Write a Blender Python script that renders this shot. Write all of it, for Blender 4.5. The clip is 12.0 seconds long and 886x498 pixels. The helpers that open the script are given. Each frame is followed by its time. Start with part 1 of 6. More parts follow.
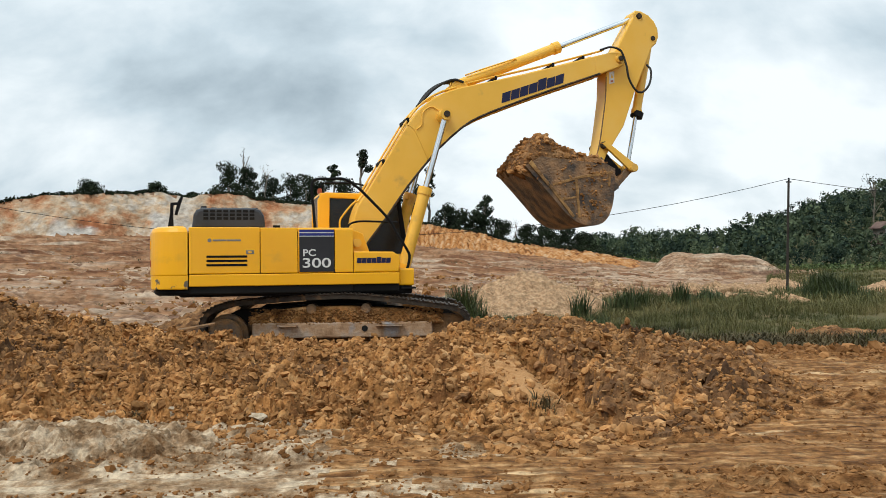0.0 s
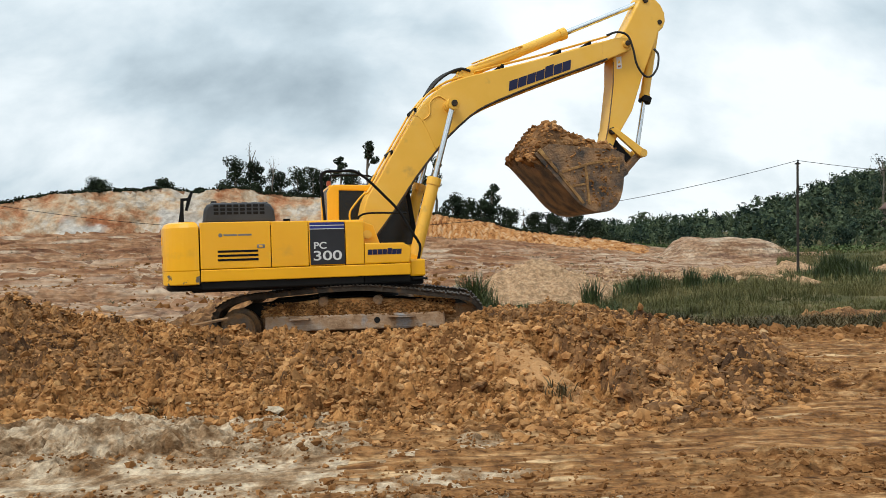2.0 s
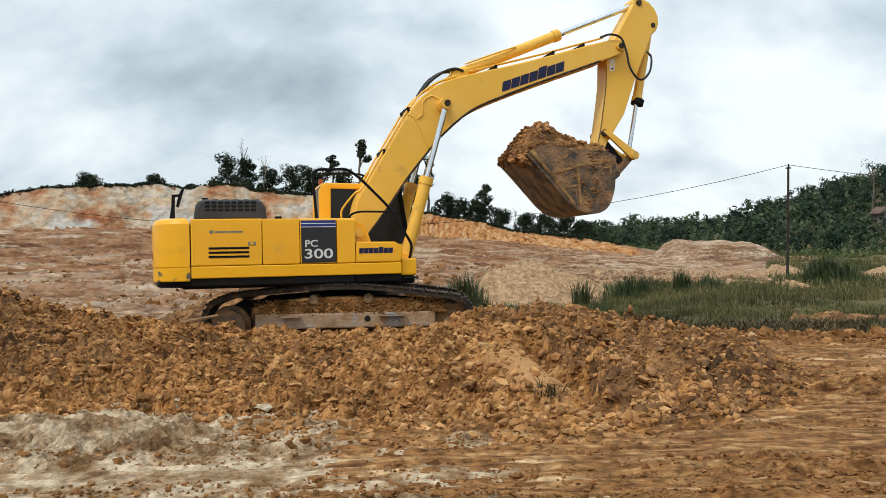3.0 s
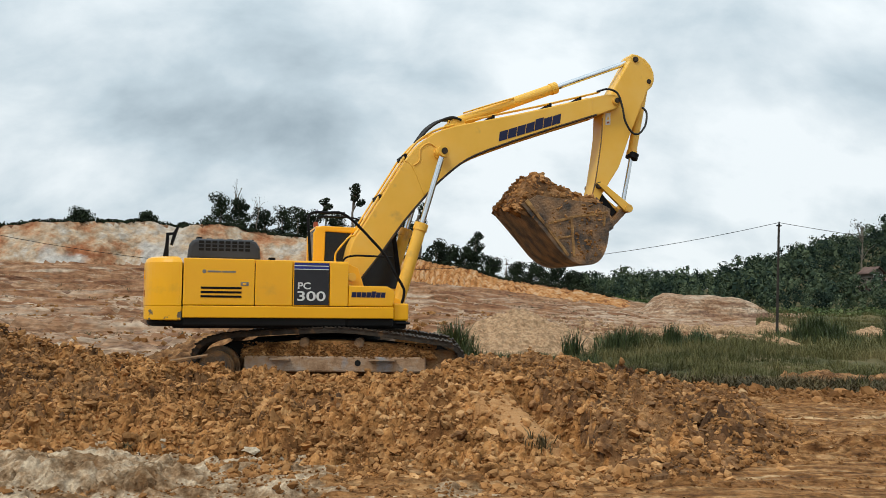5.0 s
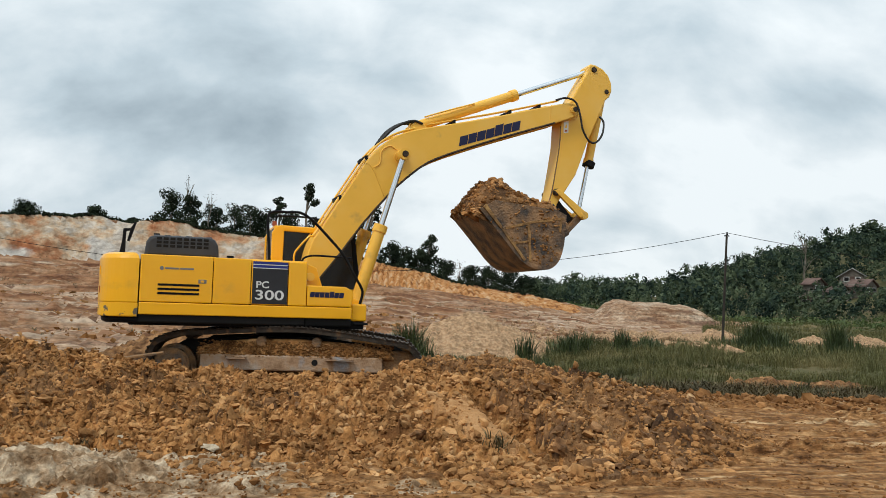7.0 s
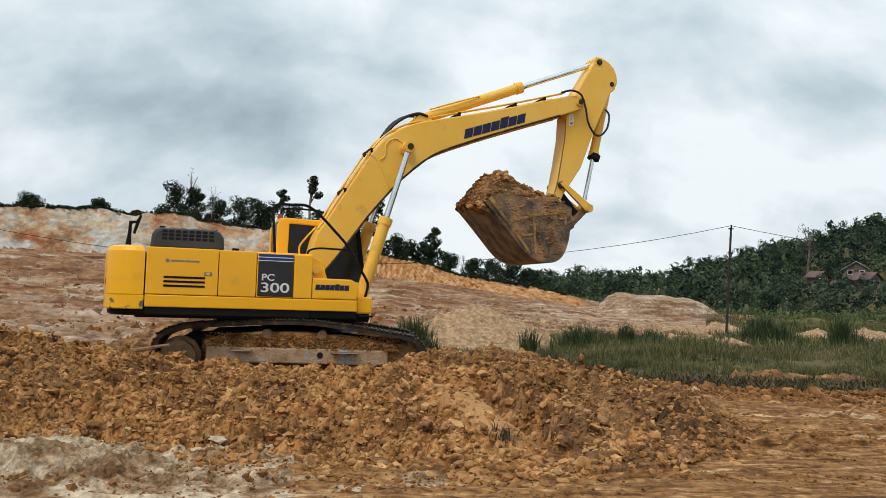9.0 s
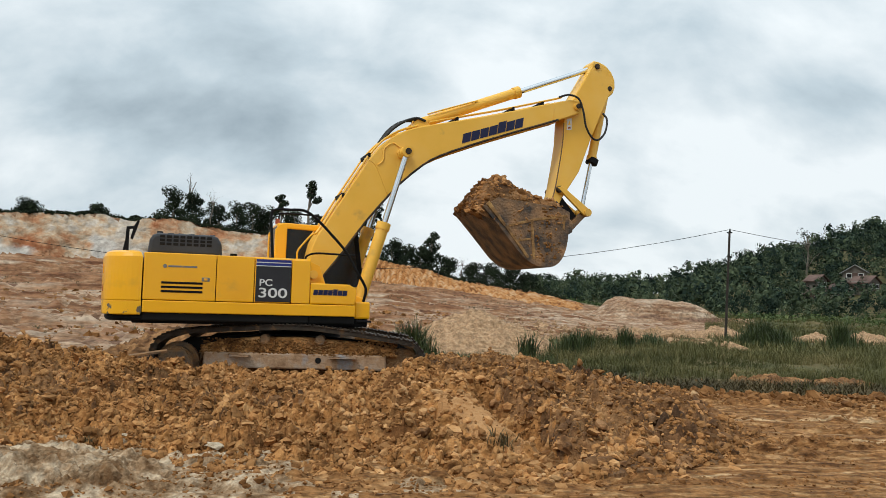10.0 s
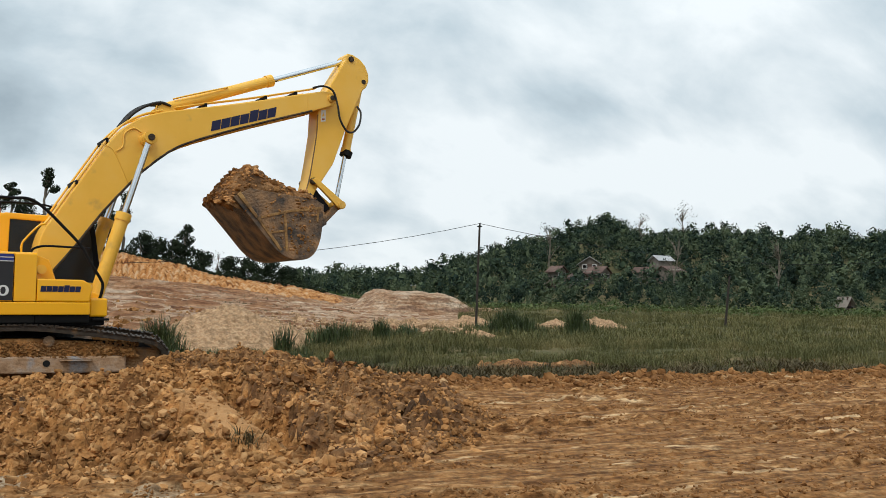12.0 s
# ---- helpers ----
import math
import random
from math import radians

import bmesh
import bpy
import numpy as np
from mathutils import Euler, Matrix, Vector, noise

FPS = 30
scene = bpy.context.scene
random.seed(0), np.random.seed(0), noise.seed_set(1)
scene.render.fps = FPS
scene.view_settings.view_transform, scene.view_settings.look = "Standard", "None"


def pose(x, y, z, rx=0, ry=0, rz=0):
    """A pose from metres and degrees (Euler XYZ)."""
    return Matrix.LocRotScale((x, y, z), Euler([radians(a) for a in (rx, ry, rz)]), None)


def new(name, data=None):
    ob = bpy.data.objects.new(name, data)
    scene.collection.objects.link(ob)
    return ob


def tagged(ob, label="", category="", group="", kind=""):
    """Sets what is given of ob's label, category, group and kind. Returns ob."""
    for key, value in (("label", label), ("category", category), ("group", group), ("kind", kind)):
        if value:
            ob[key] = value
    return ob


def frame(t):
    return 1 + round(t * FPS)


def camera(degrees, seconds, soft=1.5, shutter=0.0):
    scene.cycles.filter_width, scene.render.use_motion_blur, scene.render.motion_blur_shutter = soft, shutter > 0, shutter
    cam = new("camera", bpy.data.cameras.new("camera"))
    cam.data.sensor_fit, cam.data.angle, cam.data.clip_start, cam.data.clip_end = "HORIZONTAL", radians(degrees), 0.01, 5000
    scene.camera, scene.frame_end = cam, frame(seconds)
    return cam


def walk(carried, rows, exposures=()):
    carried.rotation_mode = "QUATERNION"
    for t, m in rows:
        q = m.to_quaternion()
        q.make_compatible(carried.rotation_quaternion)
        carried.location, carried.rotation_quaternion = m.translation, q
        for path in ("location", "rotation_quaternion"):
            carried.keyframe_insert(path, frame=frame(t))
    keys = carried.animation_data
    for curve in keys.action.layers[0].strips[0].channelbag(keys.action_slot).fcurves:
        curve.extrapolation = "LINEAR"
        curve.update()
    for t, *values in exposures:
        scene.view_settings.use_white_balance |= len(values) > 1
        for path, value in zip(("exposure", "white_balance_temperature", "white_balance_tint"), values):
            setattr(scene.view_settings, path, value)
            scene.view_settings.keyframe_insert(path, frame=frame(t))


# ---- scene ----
# ---- camera ----
cam = camera(55.3, 12.0, soft=0.8)
PATH = [
    (0.0, 0.000, 0.000, 1.600, 1.501, 0.700, -0.001),
    (0.5, -0.026, -0.014, 1.603, 1.759, 0.360, -0.989),
    (1.0, -0.057, -0.022, 1.602, 1.735, 0.880, -0.099),
    (1.5, -0.053, 0.008, 1.600, 1.458, 1.538, 0.500),
    (2.0, -0.049, 0.019, 1.601, 0.835, 1.951, 0.556),
    (2.5, -0.041, 0.010, 1.601, 0.699, 1.701, 0.145),
    (4.5, -0.090, 0.002, 1.604, 2.684, -0.157, -0.019),
    (5.0, -0.093, -0.011, 1.607, 3.920, -0.552, -0.739),
    (5.5, -0.072, -0.098, 1.605, 4.663, -1.750, -0.953),
    (6.0, -0.071, -0.139, 1.608, 4.690, -2.414, -1.372),
    (6.5, -0.163, -0.139, 1.599, 4.865, -2.427, -2.555),
    (7.0, -0.204, -0.165, 1.593, 4.159, -1.642, -4.014),
    (9.0, -0.242, -0.159, 1.592, 3.662, -1.699, -3.807),
    (9.5, -0.241, -0.156, 1.591, 3.842, -1.544, -3.434),
    (10.0, -0.225, -0.143, 1.598, 3.968, -1.553, -3.865),
    (10.5, -0.221, -0.165, 1.598, 4.187, -1.573, -4.351),
    (11.0, -0.223, -0.137, 1.593, 3.986, -1.382, -4.397),
    (11.3, -0.214, -0.110, 1.597, 3.930, -1.300, -5.260),
    (11.5, -0.176, -0.112, 1.594, 3.867, -1.056, -8.571),
    (11.7, -0.125, -0.080, 1.592, 3.860, -0.750, -13.533),
    (12.0, -0.071, -0.057, 1.588, 3.790, -0.368, -19.937),
]
walk(cam, [(t, pose(x, y, z, 90 + pitch, roll, yaw)) for t, x, y, z, pitch, roll, yaw in PATH],
     exposures=[(0.0, 0.14, 6500, 10), (2.5, 0.16, 6500, 10), (4.5, 0.02, 6500, 10), (12.0, 0.0, 6500, 10)])

# ---- world and light ----
scene.view_settings.exposure = 0.0
SUN_EL, SUN_AZ = radians(51), radians(224)
world = bpy.data.worlds.new("overcast_sky")
scene.world = world
world.use_nodes = True
wt = world.node_tree
wt.nodes.clear()


def wnode(kind, **inputs):
    n = wt.nodes.new(kind)
    for k, val in inputs.items():
        n.inputs[k].default_value = val
    return n


def wmath(op, a, b):
    n = wt.nodes.new("ShaderNodeMath")
    n.operation = op
    for i, s in enumerate((a, b)):
        if isinstance(s, (int, float)):
            n.inputs[i].default_value = s
        else:
            wt.links.new(s, n.inputs[i])
    return n.outputs[0]


sky = wt.nodes.new("ShaderNodeTexSky")
sky.sky_type, sky.sun_disc = "NISHITA", False
sky.sun_elevation, sky.sun_rotation = SUN_EL, SUN_AZ
coord = wt.nodes.new("ShaderNodeTexCoord")
# the cloud sheet: directions flattened on a plane overhead, so that clouds crowd towards the horizon
split = wt.nodes.new("ShaderNodeSeparateXYZ")
wt.links.new(coord.outputs["Generated"], split.inputs[0])
up = wmath("MAXIMUM", split.outputs[2], 0.0)
den = wmath("ADD", up, 0.80)
flat = wt.nodes.new("ShaderNodeCombineXYZ")
wt.links.new(wmath("DIVIDE", split.outputs[0], den), flat.inputs[0])
wt.links.new(wmath("DIVIDE", split.outputs[1], den), flat.inputs[1])
shift = wt.nodes.new("ShaderNodeMapping")
shift.inputs["Location"].default_value = (3.1, 1.7, 0.0)
shift.inputs["Scale"].default_value = (1.55, 2.3, 1.0)
wt.links.new(flat.outputs[0], shift.inputs[0])
big = wnode("ShaderNodeTexNoise", Scale=1.3, Detail=5.0, Roughness=0.5, Distortion=0.35)
small = wnode("ShaderNodeTexNoise", Scale=4.4, Detail=7.0, Roughness=0.55, Distortion=0.2)
wt.links.new(shift.outputs[0], big.inputs["Vector"])
wt.links.new(shift.outputs[0], small.inputs["Vector"])
cover = wmath("ADD", wmath("ADD", wmath("MULTIPLY", big.outputs[0], 0.55), wmath("MULTIPLY", small.outputs[0], 0.32)), 0.085)


def bank(az, el, wide, tall, amount):
    """A broad cloud bank: adds to the cover in a soft oval of the sky."""
    c = Vector((math.sin(radians(az)) * math.cos(radians(el)), math.cos(radians(az)) * math.cos(radians(el)), math.sin(radians(el))))
    out = None
    for i, s in enumerate((wide, wide, tall)):
        d = wmath("DIVIDE", wmath("SUBTRACT", split.outputs[i], c[i]), radians(s))
        out = wmath("MULTIPLY", d, d) if out is None else wmath("ADD", out, wmath("MULTIPLY", d, d))
    return wmath("MULTIPLY", wmath("EXPONENT", wmath("MULTIPLY", out, -1.0), 0.0), amount)


for az, el, wide, tall, amount in ((-13, 13.5, 12, 4.5, -0.12), (-28, 16, 9, 5, -0.06), (22, 14, 16, 6, 0.05), (41, 15, 14, 6, 0.08), (6, 13, 7, 5, 0.12), (20, 18.5, 7, 2.5, -0.04), (29, 13, 8, 2.2, -0.09), (25, 18, 6, 2.5, 0.09), (37, 8.0, 14, 2.6, 0.10),
                                    (-5, 20, 6, 2.5, 0.05), (-25, 20, 8, 4, -0.03), (16, 9, 10, 3, 0.07), (-20, 6, 14, 2.5, 0.04)):
    cover = wmath("ADD", cover, bank(az, el, wide, tall, amount))
ramp = wt.nodes.new("ShaderNodeValToRGB")
els = ramp.color_ramp.elements
els[0].position, els[0].color = 0.34, (0.31, 0.395, 0.455, 1)
els[1].position, els[1].color = 0.60, (0.93, 1.0, 1.03, 1)
mid = els.new(0.47)
mid.color = (0.58, 0.69, 0.755, 1)
wt.links.new(cover, ramp.inputs[0])
# an overcast sky is brighter overhead than at the horizon
zen = wmath("ADD", wmath("MULTIPLY", wmath("POWER", up, 2.2), 0.9), 0.97)
cloud_bg = wt.nodes.new("ShaderNodeBackground")
wt.links.new(ramp.outputs[0], cloud_bg.inputs[0])
wt.links.new(zen, cloud_bg.inputs[1])
sky_bg = wnode("ShaderNodeBackground", Strength=0.05)
wt.links.new(sky.outputs[0], sky_bg.inputs[0])
both = wnode("ShaderNodeMixShader", Fac=0.93)
wt.links.new(sky_bg.outputs[0], both.inputs[1])
wt.links.new(cloud_bg.outputs[0], both.inputs[2])
wout = wt.nodes.new("ShaderNodeOutputWorld")
wt.links.new(both.outputs[0], wout.inputs[0])

sun = new("sun", bpy.data.lights.new("sun", "SUN"))
sun.data.energy, sun.data.angle, sun.data.color = 1.5, radians(10), (1.0, 0.95, 0.87)
sun.rotation_euler = (radians(90) - SUN_EL, 0, radians(180) - SUN_AZ)


# ---- materials ----
def material(name, colours, scale=2.0, rough=0.9, metal=0.0, bump=0.0, bump_scale=20.0, stretch=(1, 1, 1), detail=8.0,
             island=0.0, obj=0.0, spots=None, spot_scale=3.0, spot_at=(0.55, 0.68), spec=0.3, coat=0.0, trans=0.0, grain=0.6, span=(0.32, 0.68), relief=0.05, mottle=None):
    """Colours along a noise in world metres; optional second noise of spots, relief, and variation by piece."""
    m = bpy.data.materials.new(name)
    m.use_nodes = True
    nt = m.node_tree
    b = nt.nodes["Principled BSDF"]
    b.inputs["Roughness"].default_value, b.inputs["Metallic"].default_value = rough, metal
    b.inputs["Specular IOR Level"].default_value = spec
    b.inputs["Coat Weight"].default_value = coat
    b.inputs["Transmission Weight"].default_value = trans
    geo = nt.nodes.new("ShaderNodeNewGeometry")
    mp = nt.nodes.new("ShaderNodeMapping")
    mp.inputs["Scale"].default_value = stretch
    nt.links.new(geo.outputs["Position"], mp.inputs[0])
    n = nt.nodes.new("ShaderNodeTexNoise")
    n.inputs["Scale"].default_value, n.inputs["Detail"].default_value, n.inputs["Roughness"].default_value = scale, detail, grain
    nt.links.new(mp.outputs[0], n.inputs["Vector"])
    r = nt.nodes.new("ShaderNodeValToRGB")
    e = r.color_ramp.elements
    lo, hi = span
    e[0].position, e[0].color = lo, (*colours[0], 1)
    e[1].position, e[1].color = hi, (*colours[-1], 1)
    for i, c in enumerate(colours[1:-1]):
        k = e.new(lo + (hi - lo) * (i + 1) / (len(colours) - 1))
        k.color = (*c, 1)
    nt.links.new(n.outputs[0], r.inputs[0])
    out = r.outputs[0]
    if spots:
        s = nt.nodes.new("ShaderNodeTexNoise")
        s.inputs["Scale"].default_value, s.inputs["Detail"].default_value = spot_scale, 6.0
        nt.links.new(mp.outputs[0], s.inputs["Vector"])
        sr = nt.nodes.new("ShaderNodeMapRange")
        sr.inputs[1].default_value, sr.inputs[2].default_value = spot_at
        nt.links.new(s.outputs[0], sr.inputs[0])
        mx = nt.nodes.new("ShaderNodeMix")
        mx.data_type = "RGBA"
        nt.links.new(sr.outputs[0], mx.inputs[0])
        nt.links.new(out, mx.inputs[6])
        mx.inputs[7].default_value = (*spots, 1)
        out = mx.outputs[2]
    if mottle:
        gs_, lo_, hi_ = mottle
        gn = nt.nodes.new("ShaderNodeTexNoise")
        gn.inputs["Scale"].default_value, gn.inputs["Detail"].default_value, gn.inputs["Roughness"].default_value = gs_, 5.0, 0.65
        nt.links.new(geo.outputs["Position"], gn.inputs["Vector"])
        gr = nt.nodes.new("ShaderNodeMapRange")
        gr.inputs[1].default_value, gr.inputs[2].default_value, gr.inputs[3].default_value, gr.inputs[4].default_value = 0.36, 0.62, lo_, hi_
        nt.links.new(gn.outputs[0], gr.inputs[0])
        gh = nt.nodes.new("ShaderNodeHueSaturation")
        nt.links.new(gr.outputs[0], gh.inputs["Value"])
        nt.links.new(out, gh.inputs["Color"])
        out = gh.outputs[0]
    for amount, source in ((island, geo.outputs["Random Per Island"]), (obj, None)):
        if amount:
            if source is None:
                source = nt.nodes.new("ShaderNodeObjectInfo").outputs["Random"]
            mr = nt.nodes.new("ShaderNodeMapRange")
            mr.inputs[3].default_value, mr.inputs[4].default_value = 1 - amount, 1 + amount
            nt.links.new(source, mr.inputs[0])
            hs = nt.nodes.new("ShaderNodeHueSaturation")
            nt.links.new(mr.outputs[0], hs.inputs["Value"])
            nt.links.new(out, hs.inputs["Color"])
            out = hs.outputs[0]
    nt.links.new(out, b.inputs["Base Color"])
    if bump:
        bn = nt.nodes.new("ShaderNodeTexNoise")
        bn.inputs["Scale"].default_value, bn.inputs["Detail"].default_value = bump_scale, 6.0
        nt.links.new(mp.outputs[0], bn.inputs["Vector"])
        bp = nt.nodes.new("ShaderNodeBump")
        bp.inputs["Strength"].default_value, bp.inputs["Distance"].default_value = min(1.0, bump), relief
        nt.links.new(bn.outputs[0], bp.inputs["Height"])
        nt.links.new(bp.outputs[0], b.inputs["Normal"])
    return m


M_EARTH = material("turned_clay", [(0.11, 0.046, 0.014), (0.30, 0.137, 0.044), (0.43, 0.213, 0.076), (0.57, 0.335, 0.145)], 4.5, bump=1.0, bump_scale=26, relief=0.025,
                   spots=(0.17, 0.076, 0.028), spot_scale=1.1, spec=0.1, mottle=(6.0, 0.6, 1.25))
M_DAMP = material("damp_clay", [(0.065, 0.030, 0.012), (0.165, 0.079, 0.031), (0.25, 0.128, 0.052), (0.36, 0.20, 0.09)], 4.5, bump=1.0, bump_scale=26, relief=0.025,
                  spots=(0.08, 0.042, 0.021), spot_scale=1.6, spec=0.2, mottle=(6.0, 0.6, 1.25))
M_FINE = material("fine_dry_clay", [(0.29, 0.138, 0.052), (0.39, 0.205, 0.084), (0.46, 0.262, 0.12)], 4.0, bump=0.8, bump_scale=50, relief=0.02, grain=0.7, spec=0.1)
M_CLOD = material("clay_clod", [(0.12, 0.053, 0.018), (0.26, 0.126, 0.045), (0.39, 0.213, 0.090)], 3.0, bump=0.8, bump_scale=40, relief=0.012, island=0.32, obj=0.35, spec=0.1)
M_RUBBLE = material("dry_clay_rubble", [(0.20, 0.092, 0.034), (0.37, 0.19, 0.073), (0.52, 0.315, 0.15)], 3.0, bump=0.8, bump_scale=40, relief=0.012, island=0.35, spec=0.1)
M_DARK_CLOD = material("damp_clod", [(0.08, 0.038, 0.016), (0.19, 0.093, 0.037), (0.29, 0.155, 0.068)], 5.0, bump=1.0, bump_scale=30, relief=0.014, obj=0.3, spec=0.2, mottle=(9.0, 0.65, 1.25))
M_PALE_STONE = material("pale_stone", [(0.36, 0.28, 0.19), (0.54, 0.45, 0.33)], 9.0, bump=0.5, bump_scale=40, spec=0.1)
M_GRADED = material("graded_clay", [(0.10, 0.042, 0.014), (0.21, 0.095, 0.033), (0.30, 0.150, 0.057), (0.44, 0.26, 0.12)], 6.5, grain=0.66, span=(0.35, 0.65), bump=1.0, bump_scale=24, relief=0.035,
                    stretch=(0.34, 1.5, 1), spots=(0.55, 0.37, 0.20), spot_scale=2.2, spot_at=(0.61, 0.67), spec=0.12, mottle=(10.0, 0.5, 1.2))
M_CRUMB = material("clay_crumb", [(0.11, 0.048, 0.016), (0.22, 0.102, 0.036), (0.33, 0.168, 0.066)], 3.0, bump=0.6, bump_scale=40, relief=0.012, island=0.25, spec=0.1)
M_PALE_CLAY = material("pale_clay", [(0.15, 0.08, 0.036), (0.31, 0.205, 0.118), (0.52, 0.41, 0.285)], 2.6, grain=0.75, span=(0.38, 0.60), bump=1.0, bump_scale=24, relief=0.03, spec=0.1, mottle=(12.0, 0.6, 1.2))
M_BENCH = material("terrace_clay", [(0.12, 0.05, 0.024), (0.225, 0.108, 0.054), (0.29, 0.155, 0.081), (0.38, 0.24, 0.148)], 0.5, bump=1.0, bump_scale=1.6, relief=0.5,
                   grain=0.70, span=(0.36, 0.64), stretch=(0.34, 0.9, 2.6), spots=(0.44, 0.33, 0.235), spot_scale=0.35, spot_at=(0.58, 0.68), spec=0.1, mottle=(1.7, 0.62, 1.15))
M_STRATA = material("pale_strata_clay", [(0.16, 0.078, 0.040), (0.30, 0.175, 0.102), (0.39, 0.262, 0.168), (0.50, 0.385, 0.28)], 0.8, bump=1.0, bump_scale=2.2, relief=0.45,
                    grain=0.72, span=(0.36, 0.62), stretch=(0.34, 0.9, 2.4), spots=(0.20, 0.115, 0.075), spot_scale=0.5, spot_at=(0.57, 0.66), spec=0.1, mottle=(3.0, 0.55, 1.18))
M_CLIFF = material("cut_face", [(0.27, 0.10, 0.043), (0.38, 0.205, 0.11), (0.44, 0.325, 0.215), (0.47, 0.41, 0.34)], 0.16, bump=1.0, bump_scale=0.8, relief=1.0, detail=10.0, grain=0.68, span=(0.41, 0.59),
                   spots=(0.46, 0.42, 0.37), spot_scale=0.13, spot_at=(0.58, 0.64), spec=0.1, mottle=(0.9, 0.68, 1.15))
M_SCRAPED = material("scraped_orange_face", [(0.17, 0.062, 0.021), (0.40, 0.175, 0.056), (0.47, 0.235, 0.09), (0.53, 0.34, 0.19)], 1.3, bump=1.0, bump_scale=1.5, relief=0.8, span=(0.38, 0.60), stretch=(1.0, 1.0, 0.14), grain=0.65, spec=0.1)
M_FLOOR = material("wild_ground", [(0.045, 0.048, 0.02), (0.085, 0.08, 0.034), (0.16, 0.115, 0.058)], 0.3, bump=0.6, bump_scale=4, spec=0.1)
M_SPOIL = material("pale_spoil", [(0.22, 0.125, 0.065), (0.38, 0.24, 0.135), (0.50, 0.35, 0.215)], 9.0, grain=0.75, mottle=(6.0, 0.6, 1.15), bump=1.0, bump_scale=12, spec=0.1)
M_GRASS = material("grass_blade", [(0.040, 0.048, 0.018), (0.098, 0.096, 0.036), (0.20, 0.165, 0.072)], 0.5, rough=0.8, island=0.35, spec=0.15)
M_REED = material("reed_blade", [(0.026, 0.042, 0.015), (0.070, 0.090, 0.030)], 2.0, rough=0.6, island=0.4)
M_WEED = material("brown_weed", [(0.045, 0.040, 0.018), (0.12, 0.088, 0.038)], 1.0, rough=0.8, island=0.35)
M_LEAF = material("forest_leaf", [(0.016, 0.030, 0.022), (0.040, 0.060, 0.036), (0.085, 0.110, 0.060)], 0.19, rough=0.8, island=0.14, spec=0.1, detail=2.0, span=(0.41, 0.60))
M_BUSH = material("bush_leaf", [(0.030, 0.050, 0.020), (0.066, 0.094, 0.034), (0.13, 0.15, 0.06)], 0.12, rough=0.8, island=0.2, spec=0.1, detail=3.0)
M_DARK_LEAF = material("hilltop_leaf", [(0.010, 0.016, 0.010), (0.024, 0.034, 0.016)], 0.4, rough=0.8, island=0.3, spec=0.1)
M_BARK = material("bark", [(0.10, 0.08, 0.06), (0.24, 0.21, 0.17)], 3.0, bump=0.5)
M_YELLOW = material("yellow_paint", [(0.84, 0.395, 0.005), (0.88, 0.425, 0.006), (0.89, 0.445, 0.010)], 0.9, rough=0.34, spec=0.35, coat=0.2, bump=0.03, bump_scale=60,
                    spots=(0.66, 0.34, 0.03), spot_scale=2.4, spot_at=(0.62, 0.80))
M_BOOM = material("faded_yellow_paint", [(0.77, 0.425, 0.045), (0.82, 0.462, 0.060), (0.83, 0.495, 0.095)], 0.8, rough=0.42, spec=0.35, bump=0.04, bump_scale=50,
                  spots=(0.42, 0.25, 0.075), spot_scale=2.3, spot_at=(0.62, 0.80))
M_SCUFF = material("scuffed_yellow_paint", [(0.80, 0.39, 0.008), (0.87, 0.44, 0.010)], 1.2, rough=0.45, spec=0.3, bump=0.1, bump_scale=40, spots=(0.12, 0.10, 0.07), spot_scale=5.5, spot_at=(0.585, 0.62))
M_BLACK = material("black_paint", [(0.004, 0.004, 0.005), (0.011, 0.011, 0.012)], 2.0, rough=0.7, spec=0.12)
M_BADGE = material("black_decal", [(0.018, 0.018, 0.02), (0.026, 0.026, 0.03)], 2.0, rough=0.35)
M_HOOD = material("grey_black_hood", [(0.03, 0.032, 0.036), (0.05, 0.052, 0.058)], 1.5, rough=0.5)
M_DARK = material("dark_hollow", [(0.006, 0.006, 0.006), (0.012, 0.011, 0.01)], 2.0)
M_RUBBER = material("black_rubber", [(0.012, 0.012, 0.012), (0.025, 0.024, 0.022)], 3.0, rough=0.6)
M_STEEL = material("muddy_steel", [(0.10, 0.065, 0.04), (0.20, 0.125, 0.07), (0.10, 0.09, 0.08)], 4.0, rough=0.7, metal=0.25, bump=0.5, bump_scale=30,
                   spots=(0.28, 0.15, 0.065), spot_scale=5.0, spot_at=(0.45, 0.6))
M_SHOE = material("track_steel", [(0.025, 0.02, 0.016), (0.06, 0.045, 0.032)], 5.0, rough=0.65, metal=0.4, bump=0.4, spots=(0.13, 0.072, 0.034), spot_scale=7.0, spot_at=(0.56, 0.70))
M_FRAME = material("dusty_frame_paint", [(0.22, 0.125, 0.065), (0.36, 0.23, 0.135), (0.36, 0.29, 0.23)], 4.0, rough=0.85, bump=0.4, spots=(0.27, 0.26, 0.255), spot_scale=1.8, spot_at=(0.58, 0.66))
M_CHROME = material("chrome_rod", [(0.62, 0.64, 0.66), (0.72, 0.74, 0.76)], 2.0, rough=0.16, metal=1.0)
M_BUCKET = material("worn_bucket_steel", [(0.035, 0.033, 0.034), (0.075, 0.062, 0.052), (0.15, 0.095, 0.055)], 3.0, rough=0.55, metal=0.3, bump=0.5, bump_scale=25,
                    spots=(0.36, 0.205, 0.10), spot_scale=3.4, spot_at=(0.40, 0.68))
